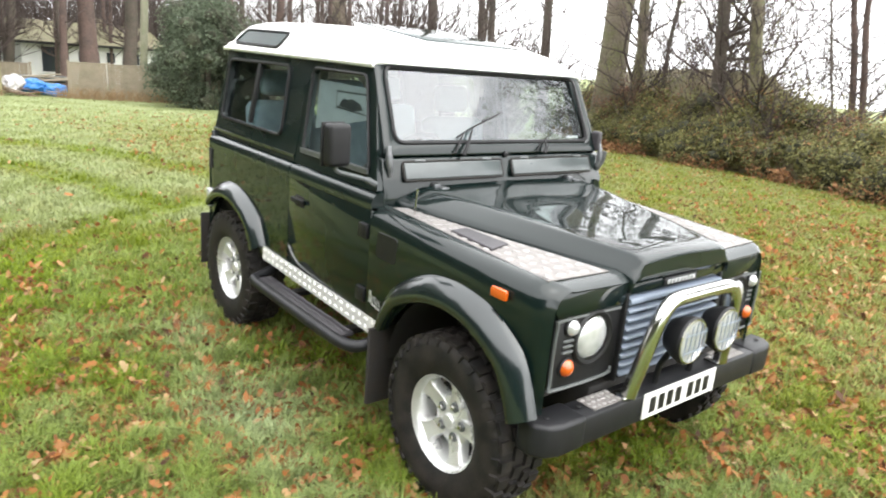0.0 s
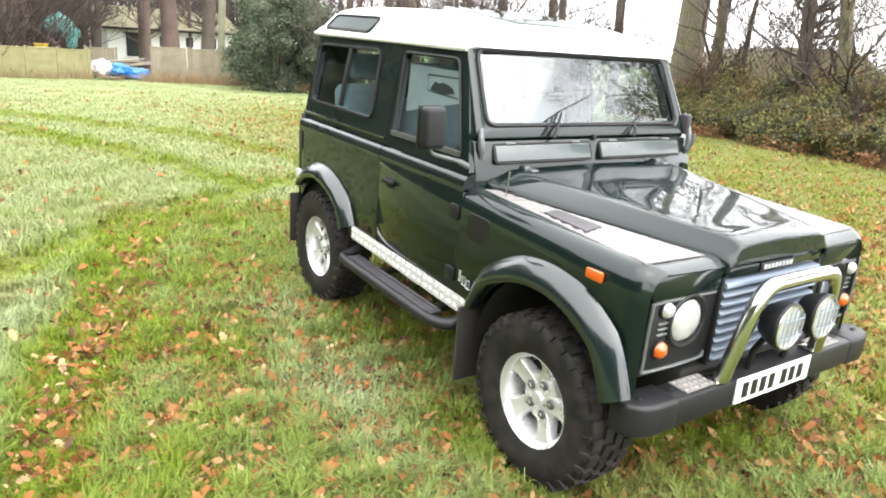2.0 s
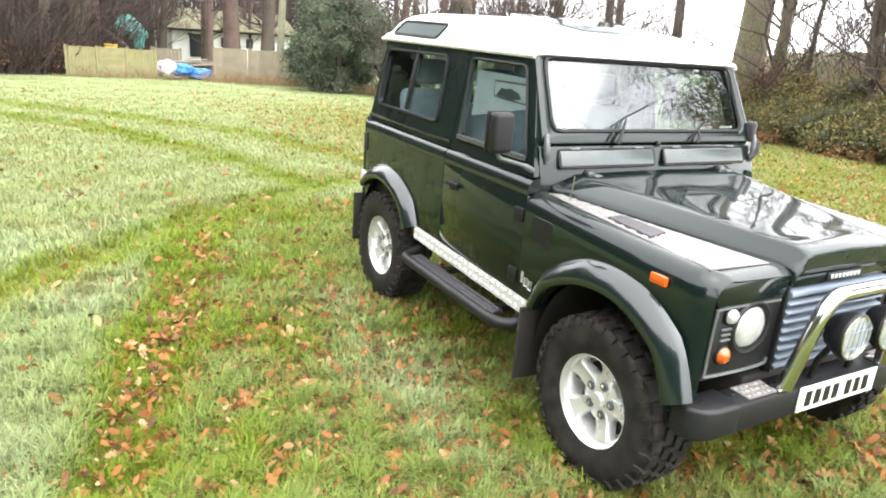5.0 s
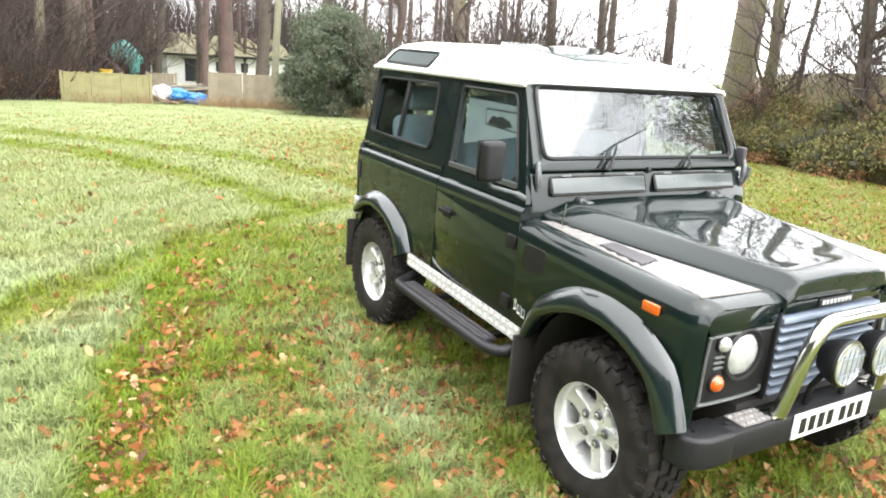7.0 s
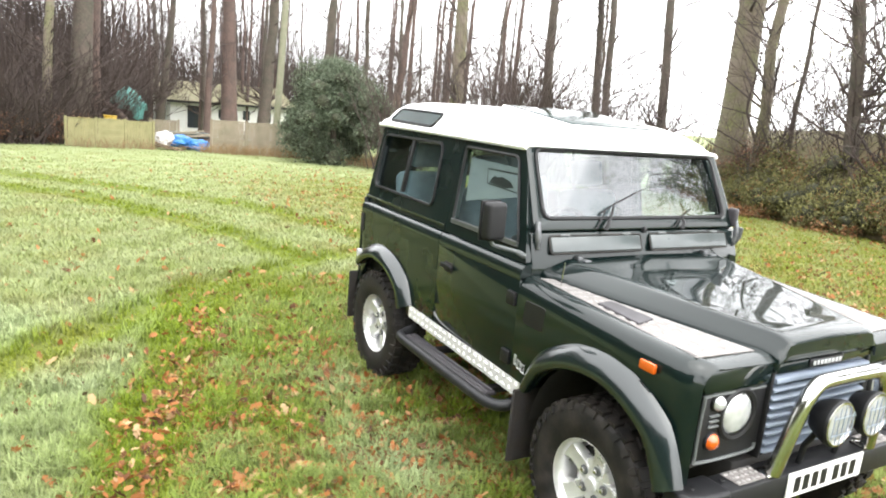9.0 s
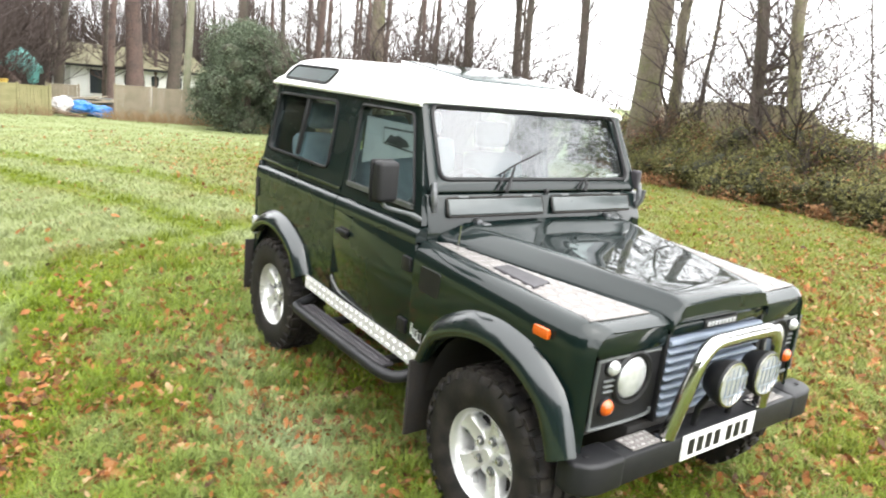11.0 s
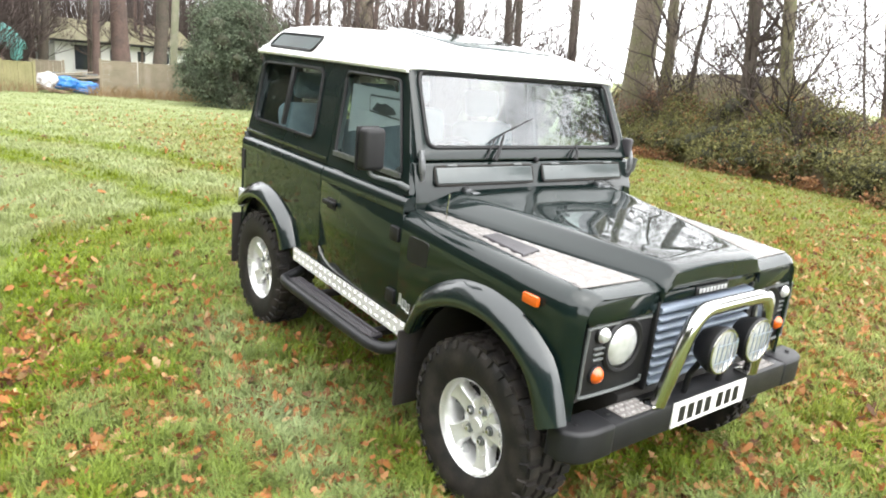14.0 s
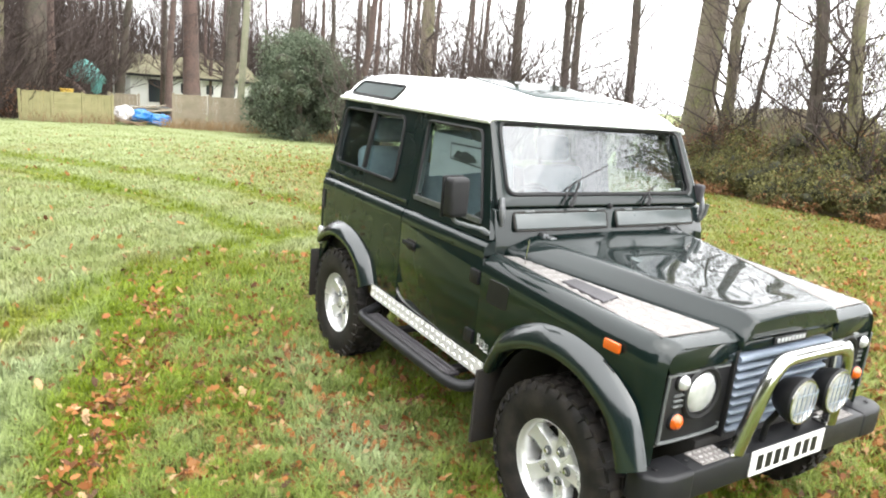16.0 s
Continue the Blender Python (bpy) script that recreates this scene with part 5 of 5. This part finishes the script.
# Added filler lumps; the shade inside the clumps is put into their dark colour.
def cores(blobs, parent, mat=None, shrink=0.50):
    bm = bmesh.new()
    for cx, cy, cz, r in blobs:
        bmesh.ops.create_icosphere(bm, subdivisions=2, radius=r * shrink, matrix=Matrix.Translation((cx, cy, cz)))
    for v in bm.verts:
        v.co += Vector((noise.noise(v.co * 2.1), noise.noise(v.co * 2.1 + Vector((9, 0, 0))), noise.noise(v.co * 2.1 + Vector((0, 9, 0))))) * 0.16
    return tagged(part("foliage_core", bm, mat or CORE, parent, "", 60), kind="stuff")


def thicket(name, x, y, radius, height, count, mat, label, seed, spread=0.5, thin=0.012):
    random.seed(seed)
    top = tagged(empty(name, (x, y, ground_z(x, y))), label, "shrub")
    bm, fine = bmesh.new(), bmesh.new()
    for _ in range(count):
        a, d = random.uniform(0, 6.283), radius * math.sqrt(random.random())
        p = Vector((d * math.cos(a), d * math.sin(a), -0.1))
        b = random.uniform(0, 6.283)
        limb(bm, p, (math.cos(b) * spread, math.sin(b) * spread, 1), height * random.uniform(0.45, 1.05), thin * random.uniform(0.7, 1.6), 1, 0.22, 3, fine)
    tagged(part("stem_tangle", bm, mat, top, "", 0), kind="stuff")
    tagged(part("twig_tangle", fine, mat, top, "", 0), kind="stuff")
    return top


for ivy, holder in late_ivy:
    leaf_cloud("ivy_leaves", ivy, 1500, (0.03, 0.065), LEAF_BUSH, holder)
HEDGE = [(-22.0, 23.5, 2.6), (-17.5, 20.0, 2.65), (-13.1, 16.9, 2.5), (-10.0, 15.95, 2.25), (-8.0, 15.75, 2.7), (-6.4, 15.6, 2.0), (-3.8, 14.4, 1.6), (-0.5, 13.6, 1.4), (4.0, 12.8, 0.9), (9.0, 12.5, 0.9)]
hedge = tagged(empty("hedge", (0, 0, 0)), "tangled bramble hedge with green and brown leaves", "hedge")
clumps, low = [], []
random.seed(11)
for (ax, ay, ah), (bx, by, bh) in zip(HEDGE, HEDGE[1:]):
    length = math.hypot(bx - ax, by - ay)
    nx, ny = -(by - ay) / length, (bx - ax) / length
    if ny < 0:
        nx, ny = -nx, -ny
    for _ in range(int(length * 13)):
        t, back = random.random(), random.random() ** 1.3 * 1.8
        h = lerp(ah, bh, t) * (0.80 + 0.22 * noise.noise(Vector((lerp(ax, bx, t) * 0.9, 3.3, 0))))
        x, y = lerp(ax, bx, t) + nx * (back + 0.3), lerp(ay, by, t) + ny * (back + 0.3)
        r = random.uniform(0.28, 0.62)
        clumps.append((x, y, ground_z(x, y) + min(h - r * 0.5, random.uniform(0.15, 0.7) + back / 1.8 * h * random.uniform(0.55, 0.95)), r))
    for _ in range(int(length * (3.4 if ax < -9 else 6))):
        t, back, r = random.random(), random.uniform(1.6, 3.4), random.uniform(0.25, 0.6)
        x, y = lerp(ax, bx, t) + nx * back, lerp(ay, by, t) + ny * back
        clumps.append((x, y, ground_z(x, y) + lerp(ah, bh, t) * random.uniform(0.55, 0.98) * (0.9 + 0.3 * noise.noise(Vector((x * 0.8, 7.1, 0)))) - r * 0.6, r))
    for _ in range(int(length * 3)):
        t = random.random()
        x, y = lerp(ax, bx, t) + nx * random.uniform(-0.25, 0.3), lerp(ay, by, t) + ny * random.uniform(-0.25, 0.3)
        low.append((x, y, ground_z(x, y) + 0.12, random.uniform(0.14, 0.3)))
leaf_cloud("hedge_leaves", clumps, 2000, (0.05, 0.115), LEAF_HEDGE, hedge)
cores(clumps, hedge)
leaf_cloud("bracken", low, 1500, (0.05, 0.12), LEAF_BROWN, hedge)
leaf_cloud("dead_leaves", clumps[::3], 700, (0.05, 0.11), LEAF_BROWN, hedge)
rows = []
for i, (x, y, h) in enumerate(HEDGE):
    a, b = HEDGE[max(0, i - 1)], HEDGE[min(len(HEDGE) - 1, i + 1)]
    t = Vector((b[0] - a[0], b[1] - a[1], 0)).normalized()
    nn = Vector((-t.y, t.x, 0))
    if nn.y < 0:
        nn = -nn
    z = ground_z(x, y)
    rows.append([tuple(Vector((x, y, z)) + nn * d + Vector((0, 0, hh))) for d, hh in ((0.4, -0.6), (1.3, h * 0.35), (2.3, h * (0.95 if x < -9 else 0.55)), (3.1, h * 0.5 + (1.75 if x < -9 else 0.2)), (3.9, h * 0.5 + (1.6 if x < -9 else 0.1)), (7.0, -0.8))])
tagged(part("earth_bank", loft(rows), EARTH, None, "", 60), "overgrown earth bank behind the hedge", "bank", kind="structure")
for i in range(6):
    t = random.random() * 3.3 + 2
    k = int(t)
    x, y = lerp(HEDGE[k][0], HEDGE[k + 1][0], t - k), lerp(HEDGE[k][1], HEDGE[k + 1][1], t - k)
    thicket("shrub", x - 0.2, y + 1.9, 0.9, lerp(2.0, 3.4, random.random()), 13, TWIG, "bare twiggy shrub growing out of the hedge", 200 + i, 0.55, 0.014)

# scrub and ivy on the bank's crest, between the trunks
for i, (x, y, r, h, n) in enumerate(((-14.2, 19.2, 0.8, 1.5, 12), (-12.6, 19.3, 0.8, 4.6, 14), (-11.2, 19.2, 0.9, 5.0, 20), (-10.2, 19.0, 0.8, 4.4, 18), (-9.2, 18.6, 0.7, 3.4, 16), (-7.9, 18.2, 0.7, 2.0, 14), (-6.6, 17.6, 0.6, 1.3, 10))):
    t = thicket("shrub", x, y, r, h, n, TWIG, "fine bare scrub with a few clinging leaves on the bank", 400 + i, 0.5, 0.013)
    t.location.z += 1.9 if x < -9 else 1.2
    random.seed(420 + i)
    leaf_cloud("clinging_leaves", [(random.gauss(0, r), random.gauss(0, r), random.uniform(0.3, h * 0.9), random.uniform(0.2, 0.5)) for _ in range(26)], 150, (0.05, 0.10), LEAF_HEDGE, t)
    leaf_cloud("dead_leaves", [(random.gauss(0, r * 1.3), random.gauss(0, r * 0.8), random.uniform(-0.5, 0.5), random.uniform(0.25, 0.5)) for _ in range(30)], 300, (0.05, 0.11), LEAF_SCRUB, t)

holly = tagged(empty("holly_bush", (0, 0, 0)), "large dense evergreen holly bush beside the fence", "bush")
blobs = []
random.seed(3)
for _ in range(110):
    h = random.random()
    w = 2.5 * math.sin(math.pi * min(1, 0.18 + h * 0.80)) ** 0.7
    a, d = random.uniform(0, 6.283), w * math.sqrt(random.random())
    x, y = -27.3 + d * math.cos(a), 8.1 + d * math.sin(a)
    blobs.append((x, y, ground_z(-27.3, 8.1) + 0.35 + h * 3.9, random.uniform(0.3, 0.7)))
leaf_cloud("leaves", blobs, 1700, (0.06, 0.14), LEAF_BUSH, holly, 1.0)
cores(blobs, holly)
part("stem", tube([(-27.3, 8.1, ground_z(-27.3, 8.1) - 0.2), (-27.3, 8.1, 1.5)], 0.14, 8), BARK, holly)

for i, (x, y, r, h, n) in enumerate(((-33.5, -4.6, 2.2, 3.6, 420), (-34.0, -9.0, 3.0, 3.2, 420), (-36.5, -2.2, 1.8, 4.2, 260), (-38.0, -13.0, 3.5, 4.4, 300), (-39.0, -5.5, 3.2, 6.5, 420), (-40.0, -1.0, 2.5, 5.5, 200))):
    thicket("undergrowth", x, y, r, h, n, BRAMBLE_TWIG, "dense brown leafless undergrowth at the wood's edge", 300 + i, 0.8, 0.022)
for i, (x, y, r, h, n) in enumerate(((-21.2, 13.6, 1.3, 5.4, 230), (-23.6, 9.6, 1.2, 4.0, 40), (-18.6, 16.6, 1.0, 3.9, 90), (-24.6, 13.1, 1.1, 4.0, 60), (-22.2, 16.6, 1.2, 4.2, 70), (-21.0, 19.0, 1.3, 3.9, 60), (-19.5, 21.0, 1.2, 3.6, 50), (-26.5, 11.5, 0.9, 3.0, 40))):
    thicket("shrub", x, y, r, h, n, TWIG, "dark leafless shrub at the foot of the trees", 320 + i, 0.45, 0.030)
for i in range(9):
    a, d = radians(158 + 5 * i), 62 + 4 * (i % 3)
    thicket("undergrowth", EYE_X + d * math.cos(a), EYE_Y + d * math.sin(a), 4.5, 9.0, 260, BRAMBLE_TWIG, "brown woodland scrub behind the fence", 340 + i, 0.5, 0.05)


for i in range(7):
    a, d = radians(178 + 3.2 * i), 47 + 3 * (i % 3)
    thicket("undergrowth", EYE_X + d * math.cos(a), EYE_Y + d * math.sin(a), 3.6, 9.5, 170, BRAMBLE_TWIG, "tall brown saplings and scrub in the wood", 360 + i, 0.35, 0.045)


for i, (x, y, r, h) in enumerate(((-33.6, -4.4, 1.9, 1.6), (-33.8, -7.2, 2.2, 2.0), (-34.5, -10.0, 2.4, 2.4), (-35.0, -2.6, 1.2, 1.3), (-37.0, -6.0, 2.6, 3.2))):
    random.seed(440 + i)
    b = tagged(empty("bracken_clump", (x, y, ground_z(x, y))), "dead russet bracken and brambles at the wood's edge", "undergrowth")
    leaf_cloud("dead_leaves", [(random.gauss(0, r * 0.6), random.gauss(0, r * 0.6), random.uniform(0.1, h) * random.uniform(0.5, 1), random.uniform(0.3, 0.6)) for _ in range(60)], 380, (0.07, 0.16), LEAF_SCRUB, b)


def dry_tufts(points, seed):
    random.seed(seed)
    bm = bmesh.new()
    for x, y, r, n in points:
        for _ in range(n):
            a, d = random.uniform(0, 6.283), r * math.sqrt(random.random())
            px, py = x + d * math.cos(a), y + d * math.sin(a)
            z = ground_z(px, py)
            h = random.uniform(0.2, 0.55)
            b = random.uniform(0, 6.283)
            tube([(px, py, z - 0.02), (px + math.cos(b) * h * 0.2, py + math.sin(b) * h * 0.2, z + h * 0.6), (px + math.cos(b) * h * 0.6, py + math.sin(b) * h * 0.6, z + h)], [0.012, 0.010, 0.003], 3, bm, False)
    tagged(part("dry_grass", bm, THATCH, None, "", 0), "straw-coloured dry grass along the fence", "grass", kind="stuff")


dry_tufts([(-31.0 + 0.28 * i, 3.8 + 0.95 * i, 0.8, 110) for i in range(8)] + [(-26.0, 9.0 + 0.8 * i, 0.7, 80) for i in range(4)] + [(-31.6, -1.8 + 0.9 * i, 0.5, 40) for i in range(4)], 9)


# ---- fences, pole, yard ----
def fence(name, a, b, panels, height, mat, label, gap_boards, style):
    a, b = Vector((*a, 0)), Vector((*b, 0))
    top = tagged(empty(name), label, "fence")
    way = (b - a).normalized()
    turn = math.degrees(math.atan2(way.y, way.x))
    step = (b - a).length / panels
    for i in range(panels + 1):
        p = a + way * step * i
        z = ground_z(p.x, p.y)
        part("post", block((-0.05, -0.05, -0.3), (0.05, 0.05, height + 0.08), 0.01, 1, pose(p.x, p.y, z, 0, 0, turn)), mat, top)
    for i in range(panels):
        p = a + way * step * (i + 0.5)
        m = pose(p.x, p.y, ground_z(p.x, p.y), 0, random.uniform(-1.5, 1.5), turn)
        n = gap_boards
        for k in range(n):
            if style == "up" or (style == "mixed" and i != 1):
                w = (step - 0.12) / n
                x = -step / 2 + 0.06 + w * k
                bm = block((x, -0.012 + 0.010 * (k % 2), 0.04), (x + w * 0.96, 0.012 + 0.010 * (k % 2), height - random.uniform(0, 0.03)), 0.003, 1, m)
            else:
                h = height / n
                bm = block((-step / 2 + 0.06, -0.02 + 0.012 * (k % 2), h * k + 0.03), (step / 2 - 0.06, 0.012 * (k % 2), h * k + h * 1.25), 0.004, 1, m)
            part("board", bm, mat, top, "", 0)
        part("rail", block((-step / 2 + 0.05, -0.03, height - 0.02), (step / 2 - 0.05, 0.03, height + 0.02), 0.004, 1, m), mat, top)
    return top


random.seed(2)
fence("panel_fence", (-31.5, -2.3), (-31.8, 1.2), 3, 1.22, FENCE_NEW, "pale yellowed wooden panel fence at the wood's edge", 8, "mixed")
fence("weathered_fence", (-31.6, 3.7), (-29.9, 9.6), 4, 1.5, FENCE_OLD, "weathered grey-brown wooden panel fence", 15, "across")
fence("gate_panel", (-36.5, 1.6), (-36.0, 2.9), 1, 1.3, FENCE_OLD, "short weathered wooden gate panel", 7, "up")
pole_z = ground_z(-31.2, 6.55)
pole = tagged(part("telegraph_pole", tube([(-31.2, 6.55, pole_z - 0.4), (-31.15, 6.75, 2.8), (-31.1, 6.91, 6.6), (-31.05, 7.05, 9.6)], [0.17, 0.155, 0.135, 0.12], 14), POLE), "weathered wooden telegraph pole by the fence", "pole")
part("post_stub", block((-30.9, 7.55, pole_z - 0.2), (-30.78, 7.67, pole_z + 1.35), 0.01, 1), FENCE_OLD, pole)


def sack(x, y, z, sx, sy, sz, mat, label, seed):
    bm = bmesh.new()
    bmesh.ops.create_icosphere(bm, subdivisions=4, radius=1)
    for v in bm.verts:
        n = v.co.normalized()
        k = 0.9 + 0.30 * noise.noise(n * 1.7 + Vector((seed, 0, 0))) + 0.30 * abs(noise.noise(n * 4 + Vector((0, seed, 0)))) - 0.10 * abs(noise.noise(n * 11))
        v.co = Vector((n.x * sx, n.y * sy, max(-0.6, n.z) * sz)) * k
    bmesh.ops.transform(bm, matrix=Matrix.Translation((x, y, z)), verts=bm.verts[:])
    return tagged(part("rubbish_bag", bm, mat, None, "", 60), label, "bag", "bags on the rubbish heap")


hz = ground_z(-32.6, 2.4)
sack(-32.5, 1.75, hz + 0.42, 0.45, 0.48, 0.42, TARP_WHITE, "crumpled white rubble sack on the heap", 1)
sack(-32.4, 2.45, hz + 0.40, 0.40, 0.46, 0.36, TARP_BLUE, "bunched bright blue plastic sheet on the heap", 2)
sack(-32.3, 3.25, hz + 0.25, 0.40, 0.50, 0.30, TARP_BLUE, "blue plastic sheet slumped beside the fence", 3)
for i in range(9):
    random.seed(60 + i)
    x, y = -31.9 + random.uniform(-0.5, 0.4), 1.3 + 0.27 * i
    m = pose(x, y, ground_z(x, y) + 0.08 + 0.05 * (i % 3), random.uniform(-8, 8), random.uniform(-14, 14), random.uniform(40, 130))
    tagged(part("plank", block((-0.8, -0.06, -0.015), (0.8, 0.06, 0.015), 0.004, 1, m), PLANK), "loose brown plank thrown on the heap", "plank", "planks on the heap")
for i in range(7):
    random.seed(80 + i)
    x, y = -33.2 + random.uniform(-0.5, 0.3), 1.9 + 0.30 * i
    m = pose(x, y, ground_z(x, y) + 0.62 + 0.07 * (i % 4), random.uniform(-10, 16), random.uniform(-8, 8), random.uniform(70, 110))
    tagged(part("plank", block((-0.9, -0.045, -0.02), (0.9, 0.045, 0.02), 0.004, 1, m), FENCE_OLD), "grey weathered plank piled behind the bags", "plank", "planks on the heap")
trailer = tagged(empty("trailer"), "low dark trailer behind the rubbish heap", "trailer")
tz = ground_z(-34.5, 3.0)
part("bed", block((-35.2, 1.9, tz + 0.55), (-33.9, 4.0, tz + 0.68), 0.03), PLASTIC, trailer)
part("side_board", block((-33.95, 1.9, tz + 0.62), (-33.88, 4.0, tz + 0.86), 0.01), GREY_TRIM, trailer)
for y in (2.2, 3.7):
    part("wheel", lathe([(0.0, 0.08), (0.18, 0.09), (0.30, 0.08), (0.32, 0.0), (0.30, -0.08), (0.0, -0.08)], (-34.3, y, tz + 0.30), (0, 1, 0), 20), RUBBER, trailer)


def bungalow():
    h = tagged(empty("bungalow"), "low white rendered bungalow with a mossy brown roof", "house")
    m = pose(-54.5, 8.6, ground_z(-54, 10) + 0.80, 0, 0, 277)
    t = lambda bm: (bmesh.ops.transform(bm, matrix=m, verts=bm.verts[:]), bm)[1]
    L, D, H = 4.4, 3.0, 2.1
    part("wall", t(block((-L, -D, -1.4), (L, D, H), 0.0)), RENDERED, h)
    roof_pts = [(-D - 0.5, H - 0.10), (0, H + 1.25), (D + 0.5, H - 0.10), (D + 0.5, H - 0.22), (0, H + 1.08), (-D - 0.5, H - 0.22)]
    part("roof", t(prism(roof_pts, "x", -L - 0.6, L + 0.6)), ROOF_TILE, h, "", 20)
    part("chimney", t(block((-1.9, -0.3, H + 0.8), (-1.3, 0.3, H + 1.7), 0.02)), FENCE_OLD, h)
    part("fascia", t(block((-L - 0.5, D + 0.46, H - 0.26), (L + 0.6, D + 0.54, H - 0.10), 0.0)), PLASTIC, h)
    for x0, x1, z0, z1 in ((1.5, 3.3, 0.0, 1.75), (0.35, 1.05, 0.75, 1.6), (-1.5, -0.8, 0.75, 1.6), (-3.2, -2.2, 0.7, 1.6)):
        w = part("window", t(block((x0, D - 0.02, z0), (x1, D + 0.03, z1), 0.0)), PLATE, h)
        part("pane", t(block((x0 + 0.08, D + 0.03, z0 + 0.08), (x1 - 0.08, D + 0.045, z1 - 0.08), 0.0)), DARK_WINDOW, w)


bungalow()
gz0 = ground_z(-37.0, 0.5)
fallen = tagged(empty("leaning_trunk"), "dead trunk leaning across the wood behind the fence", "tree")
part("trunk", tube(smooth_path([(-36.9, 0.75, gz0 - 0.2), (-36.95, 0.45, gz0 + 1.2), (-37.05, -0.9, gz0 + 2.3), (-37.1, -2.2, gz0 + 3.5), (-37.2, -3.4, gz0 + 4.9)], 4), [0.20 - 0.007 * i for i in range(17)], 10), BARK_RED, fallen)
tent = tagged(empty("garden_tent", (-39.9, 0.85, ground_z(-39.9, 0.85))), "faded green canvas parasol shelter among the trees", "tent")
rings = []
for r, h in ((0.03, 2.98), (0.40, 2.72), (0.80, 2.36), (0.95, 2.12), (0.97, 1.80)):
    rings.append([(r * math.cos(k * math.pi / 4) * (0.92 if k % 2 else 1.05), r * math.sin(k * math.pi / 4) * (0.92 if k % 2 else 1.05), h - (0.10 if k % 2 == 0 and h < 2.5 else 0)) for k in range(8)])
cover = part("cover", loft(rings, True), TENT, tent, "", 20)
so = cover.modifiers.new("thickness", "SOLIDIFY")
so.thickness = 0.015
part("side_sheet", loft([[(0.78, 0.15, 2.1), (0.95, 0.45, 2.1), (0.85, 0.75, 2.05)], [(0.80, 0.20, 1.3), (0.92, 0.45, 1.2), (0.86, 0.70, 1.35)]]), TENT, tent, "", 20)
part("pole", tube([(0, 0, -0.1), (0, 0, 2.95)], 0.03, 6), PLASTIC, tent)
for y, zz in ((-0.35, 0.0), (-1.45, -0.15)):
    b = tagged(empty("yellow_bin"), "yellow plastic bin standing behind the fence", "bin", "yellow bins")
    gz0 = ground_z(-35, y)
    part("tub", prism([(-35.3, y - 0.26), (-34.7, y - 0.26), (-34.7, y + 0.26), (-35.3, y + 0.26)], "z", gz0, gz0 + 1.32 + zz, 0.04), YELLOW, b)
    part("lid", block((-35.33, y - 0.29, gz0 + 1.32 + zz), (-34.67, y + 0.29, gz0 + 1.38 + zz), 0.02), YELLOW, b)
railing = tagged(empty("railing"), "low green painted railing at the field's edge", "railing")
for i in range(4):
    y = -8.6 + 0.9 * i
    part("post", block((-33.1, y - 0.04, ground_z(-33, y) - 0.1), (-33.0, y + 0.04, ground_z(-33, y) + 0.75), 0.005, 1), RAIL, railing)
part("rail", block((-33.12, -8.7, ground_z(-33, -7) + 0.68), (-33.02, -5.8, ground_z(-33, -7) + 0.78), 0.01, 1), RAIL, railing)


# the wood's edge behind the camera: dark in the paint of the car's near side
shelter = tagged(empty("evergreen_screen"), "tall dark evergreen hedge along the field's other side", "hedge")
blobs = []
random.seed(21)
for i in range(560):
    t = random.random()
    a = radians(lerp(193, 322, t))
    d = lerp(37, 15, min(1, t / 0.55)) + 2.2 * random.random()
    x, y = EYE_X + d * math.cos(a), EYE_Y + d * math.sin(a)
    blobs.append((x, y, ground_z(x, y) + 0.5 + lerp(17.0, 6.5, min(1, t / 0.4)) * random.random(), random.uniform(1.3, 2.4)))
leaf_cloud("leaves", blobs, 45, (0.25, 0.5), LEAF_HOLLY, shelter, 1.0)
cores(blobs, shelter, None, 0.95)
random.seed(0)
